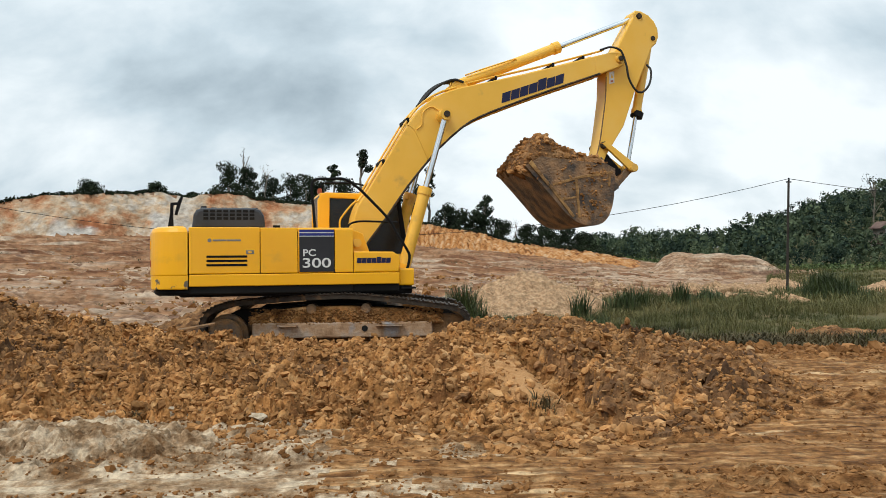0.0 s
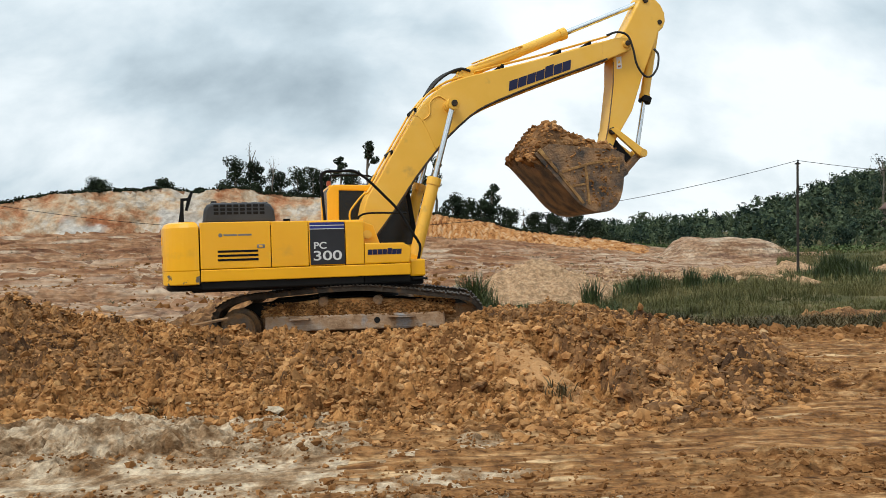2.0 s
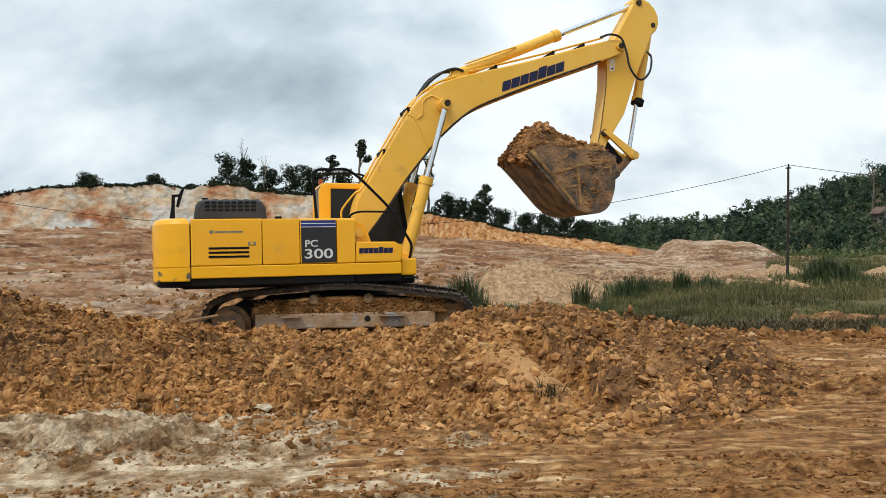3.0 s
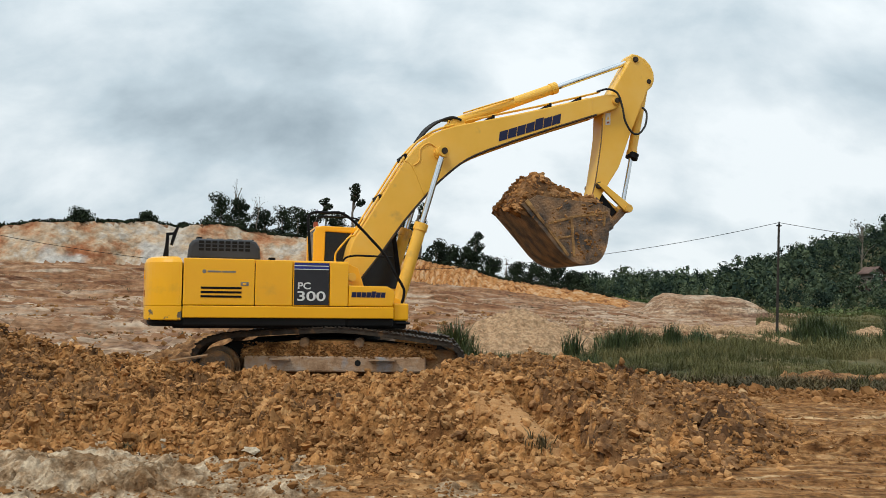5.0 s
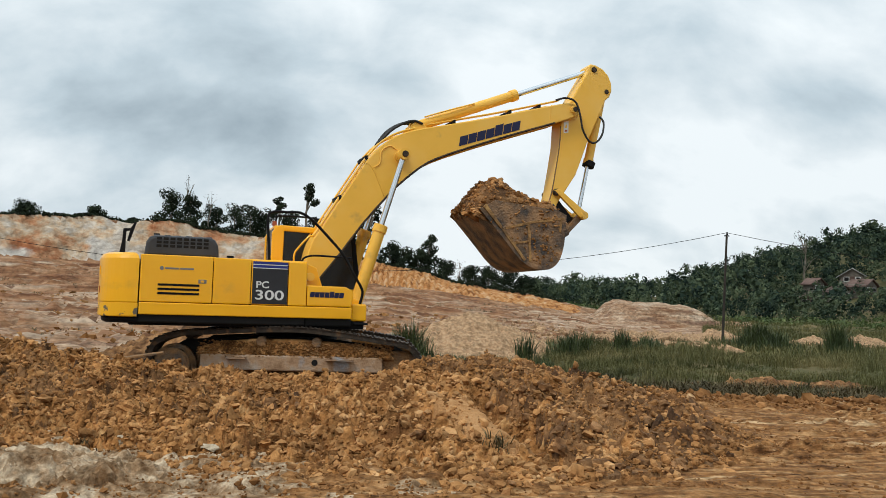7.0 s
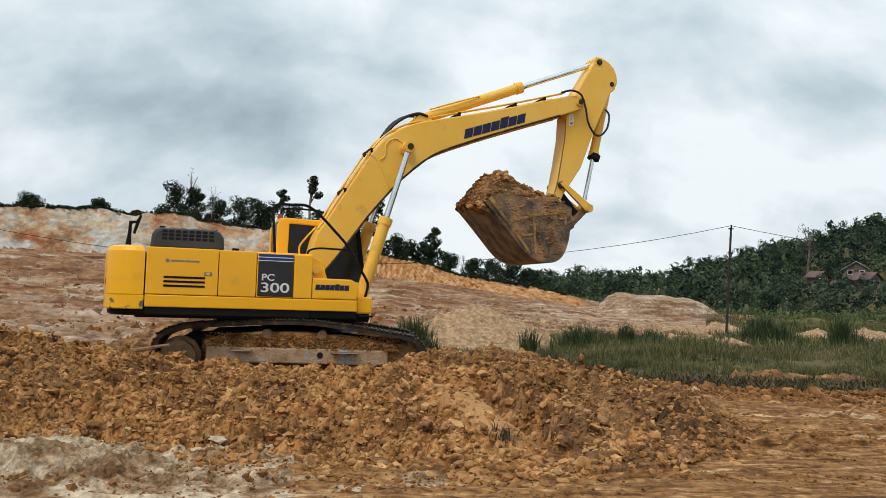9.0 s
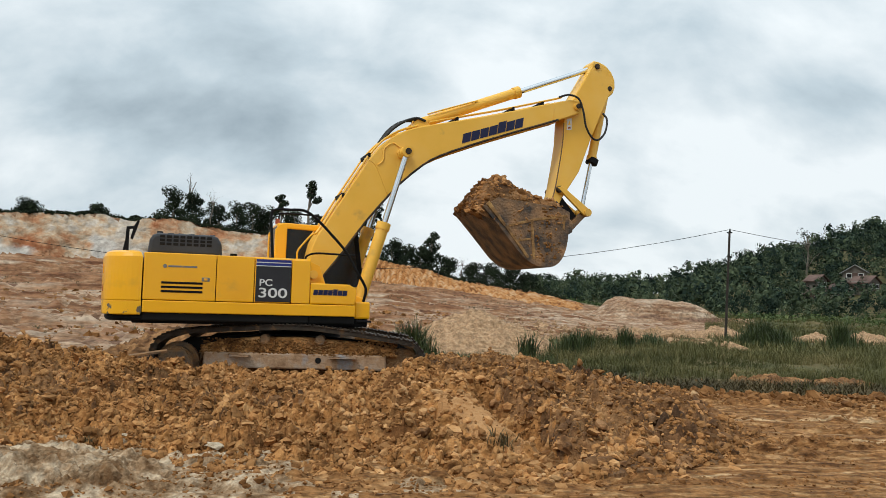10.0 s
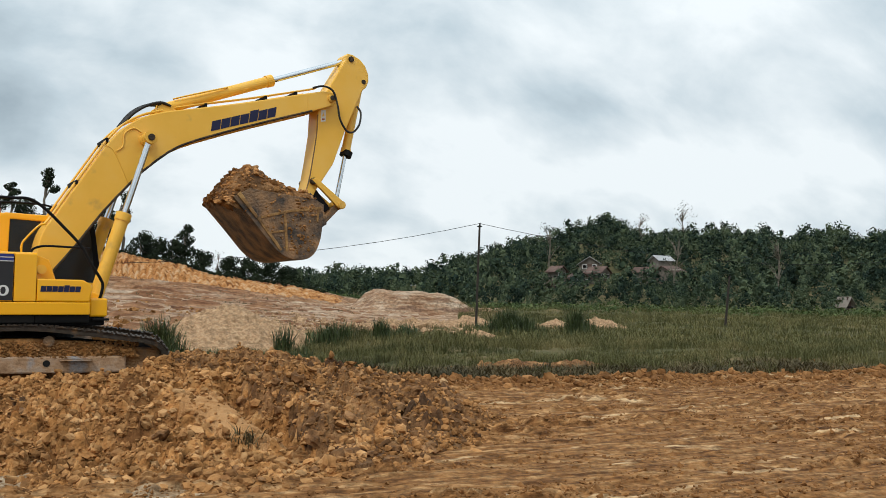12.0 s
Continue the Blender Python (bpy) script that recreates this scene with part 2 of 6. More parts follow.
M_WORNYEL = material("scraped_yellow", [(0.10, 0.055, 0.025), (0.26, 0.14, 0.05), (0.44, 0.26, 0.09)], 6.0, rough=0.6, bump=0.4)
M_BLUE = material("navy_marking", [(0.008, 0.010, 0.045), (0.011, 0.014, 0.06)], 2.0, rough=0.4)
M_STRIPE = material("blue_stripe", [(0.016, 0.028, 0.17), (0.022, 0.036, 0.21)], 2.0, rough=0.4)
M_WHITE = material("white_marking", [(0.62, 0.62, 0.60), (0.72, 0.72, 0.70)], 4.0, rough=0.5)
M_GREY = material("grey_marking", [(0.16, 0.15, 0.13), (0.22, 0.2, 0.18)], 4.0, rough=0.5)
M_RED = material("red_lens", [(0.30, 0.06, 0.02), (0.4, 0.10, 0.03)], 4.0, rough=0.3)
M_GLASS = material("tinted_cab_glass", [(0.015, 0.017, 0.018), (0.025, 0.027, 0.03)], 1.0, rough=0.25, spec=0.2, trans=0.3)
M_SEAT = material("dark_seat_fabric", [(0.02, 0.02, 0.022), (0.05, 0.05, 0.055)], 4.0)
M_WOODPOLE = material("dark_pole_wood", [(0.02, 0.017, 0.014), (0.05, 0.04, 0.032)], 3.0)
M_ROOF = material("weathered_roof", [(0.05, 0.028, 0.022), (0.13, 0.085, 0.07)], 0.5, obj=0.3)
M_PALEROOF = material("pale_sheet_roof", [(0.26, 0.26, 0.26), (0.44, 0.44, 0.44)], 0.5, rough=0.5)
M_PLASTER = material("house_plaster", [(0.09, 0.075, 0.06), (0.24, 0.21, 0.18)], 0.5, obj=0.25)


# ---- mesh helpers ----
def part(name, bm, mat, parent=None, label="", kind="", smooth=False, at=None):
    me = bpy.data.meshes.new(name)
    bm.to_mesh(me)
    bm.free()
    me.materials.append(mat)
    if smooth:
        me.shade_smooth()
    ob = new(name, me)
    if parent is not None:
        ob.parent = parent
    if at is not None:
        ob.matrix_basis = at
    return tagged(ob, label, kind=kind)


def raw(name, verts, faces, mat, smooth=False):
    """A mesh of arrays: verts (n, 3) and faces all of one corner count."""
    verts, faces = np.asarray(verts, np.float32), np.asarray(faces, np.int32)
    me = bpy.data.meshes.new(name)
    me.vertices.add(len(verts))
    me.vertices.foreach_set("co", verts.ravel())
    k = faces.shape[1]
    me.loops.add(faces.size)
    me.loops.foreach_set("vertex_index", faces.ravel())
    me.polygons.add(len(faces))
    me.polygons.foreach_set("loop_start", np.arange(0, faces.size, k, dtype=np.int32))
    me.update(calc_edges=True)
    for m in (mat if isinstance(mat, list) else [mat]):
        me.materials.append(m)
    me.shade_smooth() if smooth else me.shade_flat()
    return me


def box(x0, x1, y0, y1, z0, z1, bevel=0.01, seg=2):
    bm = bmesh.new()
    bmesh.ops.create_cube(bm, size=1.0)
    for v in bm.verts:
        v.co = ((x0 + x1) / 2 + v.co.x * (x1 - x0), (y0 + y1) / 2 + v.co.y * (y1 - y0), (z0 + z1) / 2 + v.co.z * (z1 - z0))
    if bevel:
        bmesh.ops.bevel(bm, geom=bm.edges[:], offset=bevel, segments=seg, affect="EDGES", profile=0.5)
    return bm


def plate(points, y0, y1, bevel=0.012):
    """A closed outline of (x, z) points, thick from y0 to y1, with rounded rims."""
    bm = bmesh.new()
    a = [bm.verts.new((x, y0, z)) for x, z in points]
    b = [bm.verts.new((x, y1, z)) for x, z in points]
    n = len(points)
    f0, f1 = bm.faces.new(a), bm.faces.new(b[::-1])
    for i in range(n):
        bm.faces.new((a[i], b[i], b[(i + 1) % n], a[(i + 1) % n]))
    bmesh.ops.recalc_face_normals(bm, faces=bm.faces[:])
    if bevel:
        rim = [e for f in (f0, f1) for e in f.edges]
        bmesh.ops.bevel(bm, geom=rim, offset=bevel, segments=2, affect="EDGES", profile=0.5)
    return bm


def slab(points, z0, z1, bevel=0.012):
    """A closed plan of (x, y) points, from z0 up to z1."""
    bm = plate(points, -z1, -z0, bevel)
    bm.transform(Matrix(((1, 0, 0, 0), (0, 0, 1, 0), (0, -1, 0, 0), (0, 0, 0, 1))))
    bmesh.ops.recalc_face_normals(bm, faces=bm.faces[:])
    return bm


def tube(p, q, r0, r1=None, seg=20, bevel=0.0):
    p, q = Vector(p), Vector(q)
    bm = bmesh.new()
    bmesh.ops.create_cone(bm, cap_ends=True, segments=seg, radius1=r0, radius2=r0 if r1 is None else r1, depth=(q - p).length)
    if bevel:
        bmesh.ops.bevel(bm, geom=[e for e in bm.edges if len(e.link_faces) == 2 and any(len(f.verts) > 4 for f in e.link_faces)], offset=bevel, segments=2, affect="EDGES")
    bm.transform(Matrix.Translation((p + q) / 2) @ (q - p).to_track_quat("Z", "Y").to_matrix().to_4x4())
    return bm


def merge(*bms):
    out = bmesh.new()
    for b in bms:
        me = bpy.data.meshes.new("tmp")
        b.to_mesh(me)
        out.from_mesh(me)
        b.free()
        bpy.data.meshes.remove(me)
    return out


def smooth_line(pts, n=10):
    """Points along a smooth line through the given ones."""
    p = [Vector(q) for q in pts]
    p = [2 * p[0] - p[1]] + p + [2 * p[-1] - p[-2]]
    out = []
    for i in range(1, len(p) - 2):
        for k in range(n):
            t = k / n
            out.append(0.5 * ((2 * p[i]) + (p[i + 1] - p[i - 1]) * t + (2 * p[i - 1] - 5 * p[i] + 4 * p[i + 1] - p[i + 2]) * t * t
                              + (3 * p[i] - p[i - 1] - 3 * p[i + 1] + p[i + 2]) * t ** 3))
    return out + [p[-2]]


def hose(pts, r, seg=8, n=8, smooth=True):
    """A bent round bar or hose through the points."""
    line = smooth_line(pts, n) if smooth else [Vector(q) for q in pts]
    bm = bmesh.new()
    rings = []
    for i, c in enumerate(line):
        d = (line[min(i + 1, len(line) - 1)] - line[max(i - 1, 0)]).normalized()
        u = d.orthogonal().normalized() if i == 0 else (u - d * u.dot(d)).normalized()
        w = d.cross(u)
        rings.append([bm.verts.new(c + (u * math.cos(a) + w * math.sin(a)) * r) for a in (2 * math.pi * k / seg for k in range(seg))])
    for a, b in zip(rings, rings[1:]):
        for k in range(seg):
            bm.faces.new((a[k], a[(k + 1) % seg], b[(k + 1) % seg], b[k]))
    bm.faces.new(rings[0][::-1])
    bm.faces.new(rings[-1])
    for f in bm.faces:
        f.smooth = True
    return bm


def lettering(text, height, depth=0.006, bold=0.0):
    cu = bpy.data.curves.new("letters", "FONT")
    cu.body, cu.size, cu.extrude, cu.offset = text, height / 0.73, depth / 2, bold
    ob = new("letters", cu)
    bpy.context.view_layer.update()
    me = bpy.data.meshes.new_from_object(ob.evaluated_get(bpy.context.evaluated_depsgraph_get()))
    bm = bmesh.new()
    bm.from_mesh(me)
    bpy.data.objects.remove(ob)
    bpy.data.meshes.remove(me)
    bpy.data.curves.remove(cu)
    return bm


def fbm(x, y, seed=0.0, octaves=4):
    """Cheap smooth value noise on arrays, about -1 to 1."""
    out, amp, tot = np.zeros_like(x), 1.0, 0.0
    for o in range(octaves):
        xi, yi = np.floor(x), np.floor(y)
        fx, fy = x - xi, y - yi
        fx, fy = fx * fx * (3 - 2 * fx), fy * fy * (3 - 2 * fy)

        def h(a, b):
            s = np.sin(a * 127.1 + b * 311.7 + seed * 74.7 + o * 19.19) * 43758.5453
            return 2 * (s - np.floor(s)) - 1
        v = (h(xi, yi) * (1 - fx) + h(xi + 1, yi) * fx) * (1 - fy) + (h(xi, yi + 1) * (1 - fx) + h(xi + 1, yi + 1) * fx) * fy
        out, tot = out + v * amp, tot + amp
        x, y, amp = x * 2.03 + 11.3, y * 2.03 + 5.7, amp * 0.5
    return out / tot


def clods(x, y, cell, seed=0.0, fill=0.75):
    """Packed uneven domes, one in each cell of a jittered grid: 0 in the gaps, up to about 1."""
    u, v = x / cell + 0.35 * fbm(x / cell * 0.9, y / cell * 0.9, seed + 3, 2), y / cell + 0.35 * fbm(x / cell * 0.9, y / cell * 0.9, seed + 4, 2)
    xi, yi = np.floor(u), np.floor(v)
    best = np.zeros_like(x)
    for dx in (-1, 0, 1):
        for dy in (-1, 0, 1):
            a, b = xi + dx, yi + dy

            def h(k):
                s = np.sin(a * 127.1 + b * 311.7 + (seed + k) * 53.3) * 43758.5453
                return s - np.floor(s)
            ang, ex = h(4) * 3.14, 0.65 + 0.7 * h(5)
            px_, py_ = u - a - h(1), v - b - h(2)
            qx, qy = (px_ * np.cos(ang) + py_ * np.sin(ang)) * ex, (py_ * np.cos(ang) - px_ * np.sin(ang)) / ex
            d2 = (qx * qx + qy * qy) / (fill * (0.5 + 0.6 * h(3))) ** 2
            best = np.maximum(best, np.sqrt(np.clip(1 - d2, 0, 1)) * (0.35 + 0.75 * h(3)))
    return best


def blocks(x, y, cell, seed=0.0, edge=0.5):
    """Broken clay packed wall to wall: each cell a tilted, rounded block with sharp cracks round it, 0 to about 1."""
    u, v = x / cell + 0.4 * fbm(x / cell * 0.8, y / cell * 0.8, seed + 3, 2), y / cell + 0.4 * fbm(x / cell * 0.8, y / cell * 0.8, seed + 4, 2)
    xi, yi = np.floor(u), np.floor(v)
    d1, d2, top = np.full(x.shape, 9.0), np.full(x.shape, 9.0), np.zeros(x.shape)
    for dx in (-1, 0, 1):
        for dy in (-1, 0, 1):
            a, b = xi + dx, yi + dy

            def h(k):
                s = np.sin(a * 127.1 + b * 311.7 + (seed + k) * 53.3) * 43758.5453
                return s - np.floor(s)
            px_, py_ = u - a - h(1), v - b - h(2)
            d = np.hypot(px_, py_) * (0.75 + 0.6 * h(6))
            t = h(3) + 1.1 * ((h(4) - 0.5) * px_ + (h(5) - 0.5) * py_)
            near_ = d < d1
            d2 = np.where(near_, d1, np.minimum(d2, d))
            top, d1 = np.where(near_, t, top), np.where(near_, d, d1)
    c = np.clip((d2 - d1) / edge, 0, 1)
    return (0.28 + 0.72 * np.clip(top, 0, 1.2)) * (1 - (1 - c) ** 2)


# ---- the ground, one sheet to the horizon ----
def lerp(v, xs, ys):
    return np.interp(v, xs, ys)


def step(v, a, b):
    t = np.clip((v - a) / (b - a), 0, 1)
    return t * t * (3 - 2 * t)


def cut_face(x, y, r):
    """0 below the cut face, 1 above it; the face is steep and gullied."""
    q = r + 1.5 * fbm(x * 0.10, y * 0.10, 5) + 1.4 * np.abs(fbm(x * 0.22, y * 0.08, 6, 2)) + 0.25 * fbm(x * 0.7, y * 0.7, 7, 2)
    az = np.degrees(np.arctan2(x, np.maximum(y, 1e-3)))
    q = q + 0.55 * np.abs(np.sin(az * 8.5 + 2.5 * fbm(x * 0.2, y * 0.2, 17, 2))) * step(az, -5, -2)
    t = np.clip((q - 99) / 4.5, 0, 1)
    return 0.8 * t ** 0.8 + 0.2 * (np.floor(t * 3) + step(t * 3 - np.floor(t * 3), 0.6, 1)) / 3.0001


# how high the wooded hill rises, by compass bearing
WOOD_AZ = [-60, 10, 14, 18, 22.5, 24.4, 28.2, 30.5, 32.3, 33.4, 35.5, 39.1, 40.7, 41.7, 43.1, 45.0, 45.9, 47.7, 60]
WOOD_Z = [3, 4.5, 7, 7.5, 13.6, 17.5, 21.2, 25.9, 23.7, 20.2, 21.2, 22.1, 20.8, 17.6, 20.4, 20.8, 18.2, 19.2, 15]


def ground_height(x, y):
    r, az = np.hypot(x, y), np.degrees(np.arctan2(x, y))
    a = np.where(y > 0, az, np.where(x > 0, 60.0, -60.0))
    # the cut hill: a terraced slope up to the foot of the face, then the face and a level top
    foot = lerp(a, [-60, -28, -19, -12, -8.5, 0, 4.5, 9, 14, 20, 60], [4.2, 5.7, 5.8, 6.2, 5.8, 4.25, 3.35, 2.5, 1.3, 0.6, 0.2])
    top = lerp(a, [-60, -35, -27.7, -25.9, -23, -19.7, -14.4, -11.5, -8.5, -0.9, 1.8, 4.5, 8.3, 14, 17, 60],
               [5.0, 7.5, 9.7, 10.2, 10.6, 11.0, 11.2, 10.8, 9.9, 7.3, 6.4, 5.1, 4.2, 2.3, 1.2, 0.3])
    s = np.clip((r - 26) / 70, 0, 1)
    wob = fbm(x * 0.05, y * 0.05, 3)
    slope = s ** 1.5
    k = slope * 9 + wob * 0.5 + 0.12 * fbm(x * 0.3, y * 0.3, 23)
    terr = (np.floor(k) + step(k - np.floor(k), 0.80, 0.95)) / 9
    z = foot * np.clip(0.2 * slope + 0.8 * terr, 0, 1) * step(r, 26, 40)
    rough = fbm(x * 0.25, y * 0.25, 8, 4)
    z = z + (top - foot) * cut_face(x, y, r)
    z = z + 0.35 * rough * step(r, 40, 70) * (1 - step(r, 110, 140)) + 0.25 * fbm(x * 0.8, y * 0.8, 21) * step(r, 60, 90) * (1 - step(r, 104, 112))
    blocky = np.abs(fbm(x * 0.5, y * 1.2, 24, 3)) * 0.20 + 0.12 * fbm(x * 1.8, y * 2.4, 25, 2)
    z = z + blocky * step(r, 25, 32) * (1 - step(r, 58, 75)) * step(-a, -24, -22)
    # scattered bites of a digger in the upper terrace, and broken blocks on the lower one
    z = z - 0.55 * step(clods(x, y * 0.8, 3.4, 27, 0.5), 0.35, 0.8) * step(r, 66, 72) * (1 - step(r, 92, 97)) * step(-a, -6, 0)
    z = z + 0.34 * blocks(x, y, 1.1, 28) * step(r, 24, 30) * (1 - step(r, 44, 58)) * step(-a, -23, -20)
    z = np.where(r > 112, z * (1 - 0.5 * step(r, 116, 200)), z)
    # a low cut mound
    ux, uy = (x - 28.2) / 5.6, (y - 88) / 4.5
    z = z + 2.3 * np.exp(-(np.abs(ux + 0.2 * rough) ** 6 + np.abs(uy + 0.25 * np.abs(fbm(x * 0.9, y * 0.3, 26))) ** 6)) * (1 + 0.12 * rough) * (y > 60)
    # the wooded hill
    wood = lerp(a, WOOD_AZ, WOOD_Z)
    z = z + wood * step(r, 125, 300) * (y > 0) + 1.0 * fbm(x * 0.02, y * 0.02, 9) * step(r, 140, 220)
    # the near ground: ruts of the graded strip, a shallow roll, and clay crumbs
    near = 1 - step(r, 30, 45)
    rut = fbm(x * 0.25 + 0.1 * y, y * 2.6, 12, 4)
    z = z + near * (0.035 * rut + 0.05 * np.abs(fbm(x * 0.5, y * 6.0, 16, 3)) + 0.03 * fbm(x * 0.5, y * 0.5, 2) + 0.03 * np.abs(fbm(x * 2.2, y * 4.0, 6, 3)) + 0.105 * blocks(x * 0.75, y * 1.25, 0.19, 8) * (0.10 + 0.90 * step(fbm(x * 0.35, y * 2.2, 88), -0.05, 0.30)) * (r < 40) + 0.014 * fbm(x * 6, y * 10, 4, 3))
    # a low clay berm along the edge of the grass
    edge = grass_edge(x)
    z = z + near * 0.12 * np.exp(-((y - edge + 0.9) / 0.6) ** 2) * step(x, 3.5, 6) * (0.7 + 0.8 * fbm(x * 1.1, y * 1.1, 14))
    z = z + 0.12 * step(y, edge - 0.5, edge + 1.5) * step(x, 3, 6) * near
    return z


def grass_edge(x):
    return lerp(x, [-5, 3.5, 4.7, 5.6, 7.7, 10, 13, 15.2, 19.5, 30], [29, 22.5, 18.4, 16.6, 15.9, 15.8, 15.8, 15.6, 17.0, 20])


def spaced(lo, hi, fine_lo, fine_hi, fine, grow, back, left_to=1e9, dense=(0, 0)):
    mid_ = list(np.arange(fine_lo, fine_hi, fine))
    a, d, left = fine_lo, fine, []
    while a > lo:
        d = min(d * back, 0.5) if a > left_to else d * back
        a -= d
        left.append(a)
    a, d, right = mid_[-1], fine, []
    while a < hi:
        d = min(d * grow, max(fine, 0.7 if a < 112 else d * grow))
        d = min(d, 0.45) if dense[0] < a < dense[1] else d
        a += d
        right.append(a)
    return np.array(left[::-1] + mid_ + right)


gx = spaced(-2500, 2500, -7, 14, 0.075, 1.06, 1.045, left_to=-62)
gy = spaced(-2500, 2500, 5, 16.5, 0.045, 1.028, 1.1, dense=(84, 107))
GX, GY = np.meshgrid(gx, gy)
GZ = ground_height(GX, GY)
nx, ny = len(gx), len(gy)
idx = np.arange(nx * ny).reshape(ny, nx)
quads = np.stack([idx[:-1, :-1], idx[:-1, 1:], idx[1:, 1:], idx[1:, :-1]], -1).reshape(-1, 4)
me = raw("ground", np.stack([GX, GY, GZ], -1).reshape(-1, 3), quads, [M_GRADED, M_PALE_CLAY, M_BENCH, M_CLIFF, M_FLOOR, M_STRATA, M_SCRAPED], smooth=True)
cx = (GX[:-1, :-1] + GX[1:, 1:]) / 2
cy = (GY[:-1, :-1] + GY[1:, 1:]) / 2
cr = np.hypot(cx, cy)
caz = np.degrees(np.arctan2(cx, cy))
drop = np.abs(np.diff(GZ, axis=0))[:, :-1] / np.maximum(np.diff(gy)[:, None], 1e-6)
w = fbm(cx * 0.6, cy * 0.6, 31)
slot = np.zeros(cx.shape, np.int32)
slot[(cx < -1.2 + 2.0 * w + 0.9 * fbm(cx * 5, cy * 7, 32)) & (cr < 22 + 4 * w) & (cy > -2 + 3 * w)] = 1
slot[(cy < 7.7 + 0.5 * w) & (cx < 3.2 + 1.5 * w) & (cy > -3 + 3 * w) & (fbm(cx * 0.9, cy * 2.2, 34) + 0.5 * fbm(cx * 6, cy * 8, 35) > 0.22 + 0.25 * np.clip(cx + 0.5, 0, 3))] = 1
slot[(cr > 24 + 2 * w) & (cy > 0) & (caz < 24)] = 5
slot[(cr > 62 + 5 * w + np.where(caz > -2, 18, 0)) & (cy > 0) & (caz < 9)] = 2
# step shading put in by colour: steep risers get darker clay, level treads paler
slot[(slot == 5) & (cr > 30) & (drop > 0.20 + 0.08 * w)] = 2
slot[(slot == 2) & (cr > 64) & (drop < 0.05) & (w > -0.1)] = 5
cf = cut_face(cx, cy, cr)
slot[(cf > 0.01) & (cf < 0.985) & (cy > 0) & (caz < 13)] = 3
slot[(cy > grass_edge(cx) + 0.3 * w) & (cx > 3.6) & (cr < 60 + 3 * w) & ((caz > 17) | (cr < 36))] = 4
slot[(caz >= 24 + w) & (cr > 40)] = 4
slot[(cf >= 0.985) & (cr > 106) & (cy > 0) & (caz < 14) | (cr > 112)] = 4
slot[(np.abs(cx - 28.2) < 7) & (np.abs(cy - 88) < 6)] = 5
slot[(slot == 3) & (caz > -4 + 2 * w)] = 6
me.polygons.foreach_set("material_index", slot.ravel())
me.polygons.foreach_set("use_smooth", (cr > 22).ravel())
ground = tagged(new("ground", me), "orange clay ground with ruts and a cut hillside", "ground", kind="structure")


def on_ground(x, y):
    return float(ground_height(np.array([float(x)]), np.array([float(y)]))[0])


# ---- the bank of dug clay before the machine ----
CREST_Y = 12.7


def dry_flank(x, y):
    """The smooth side of the fresh cone, where only fine soil lies: 1 in its middle."""
    return np.exp(-(((x - 0.86 - 0.26 * (9.4 - y)) / 0.46) ** 4 + ((y - 9.3) / 0.95) ** 4))


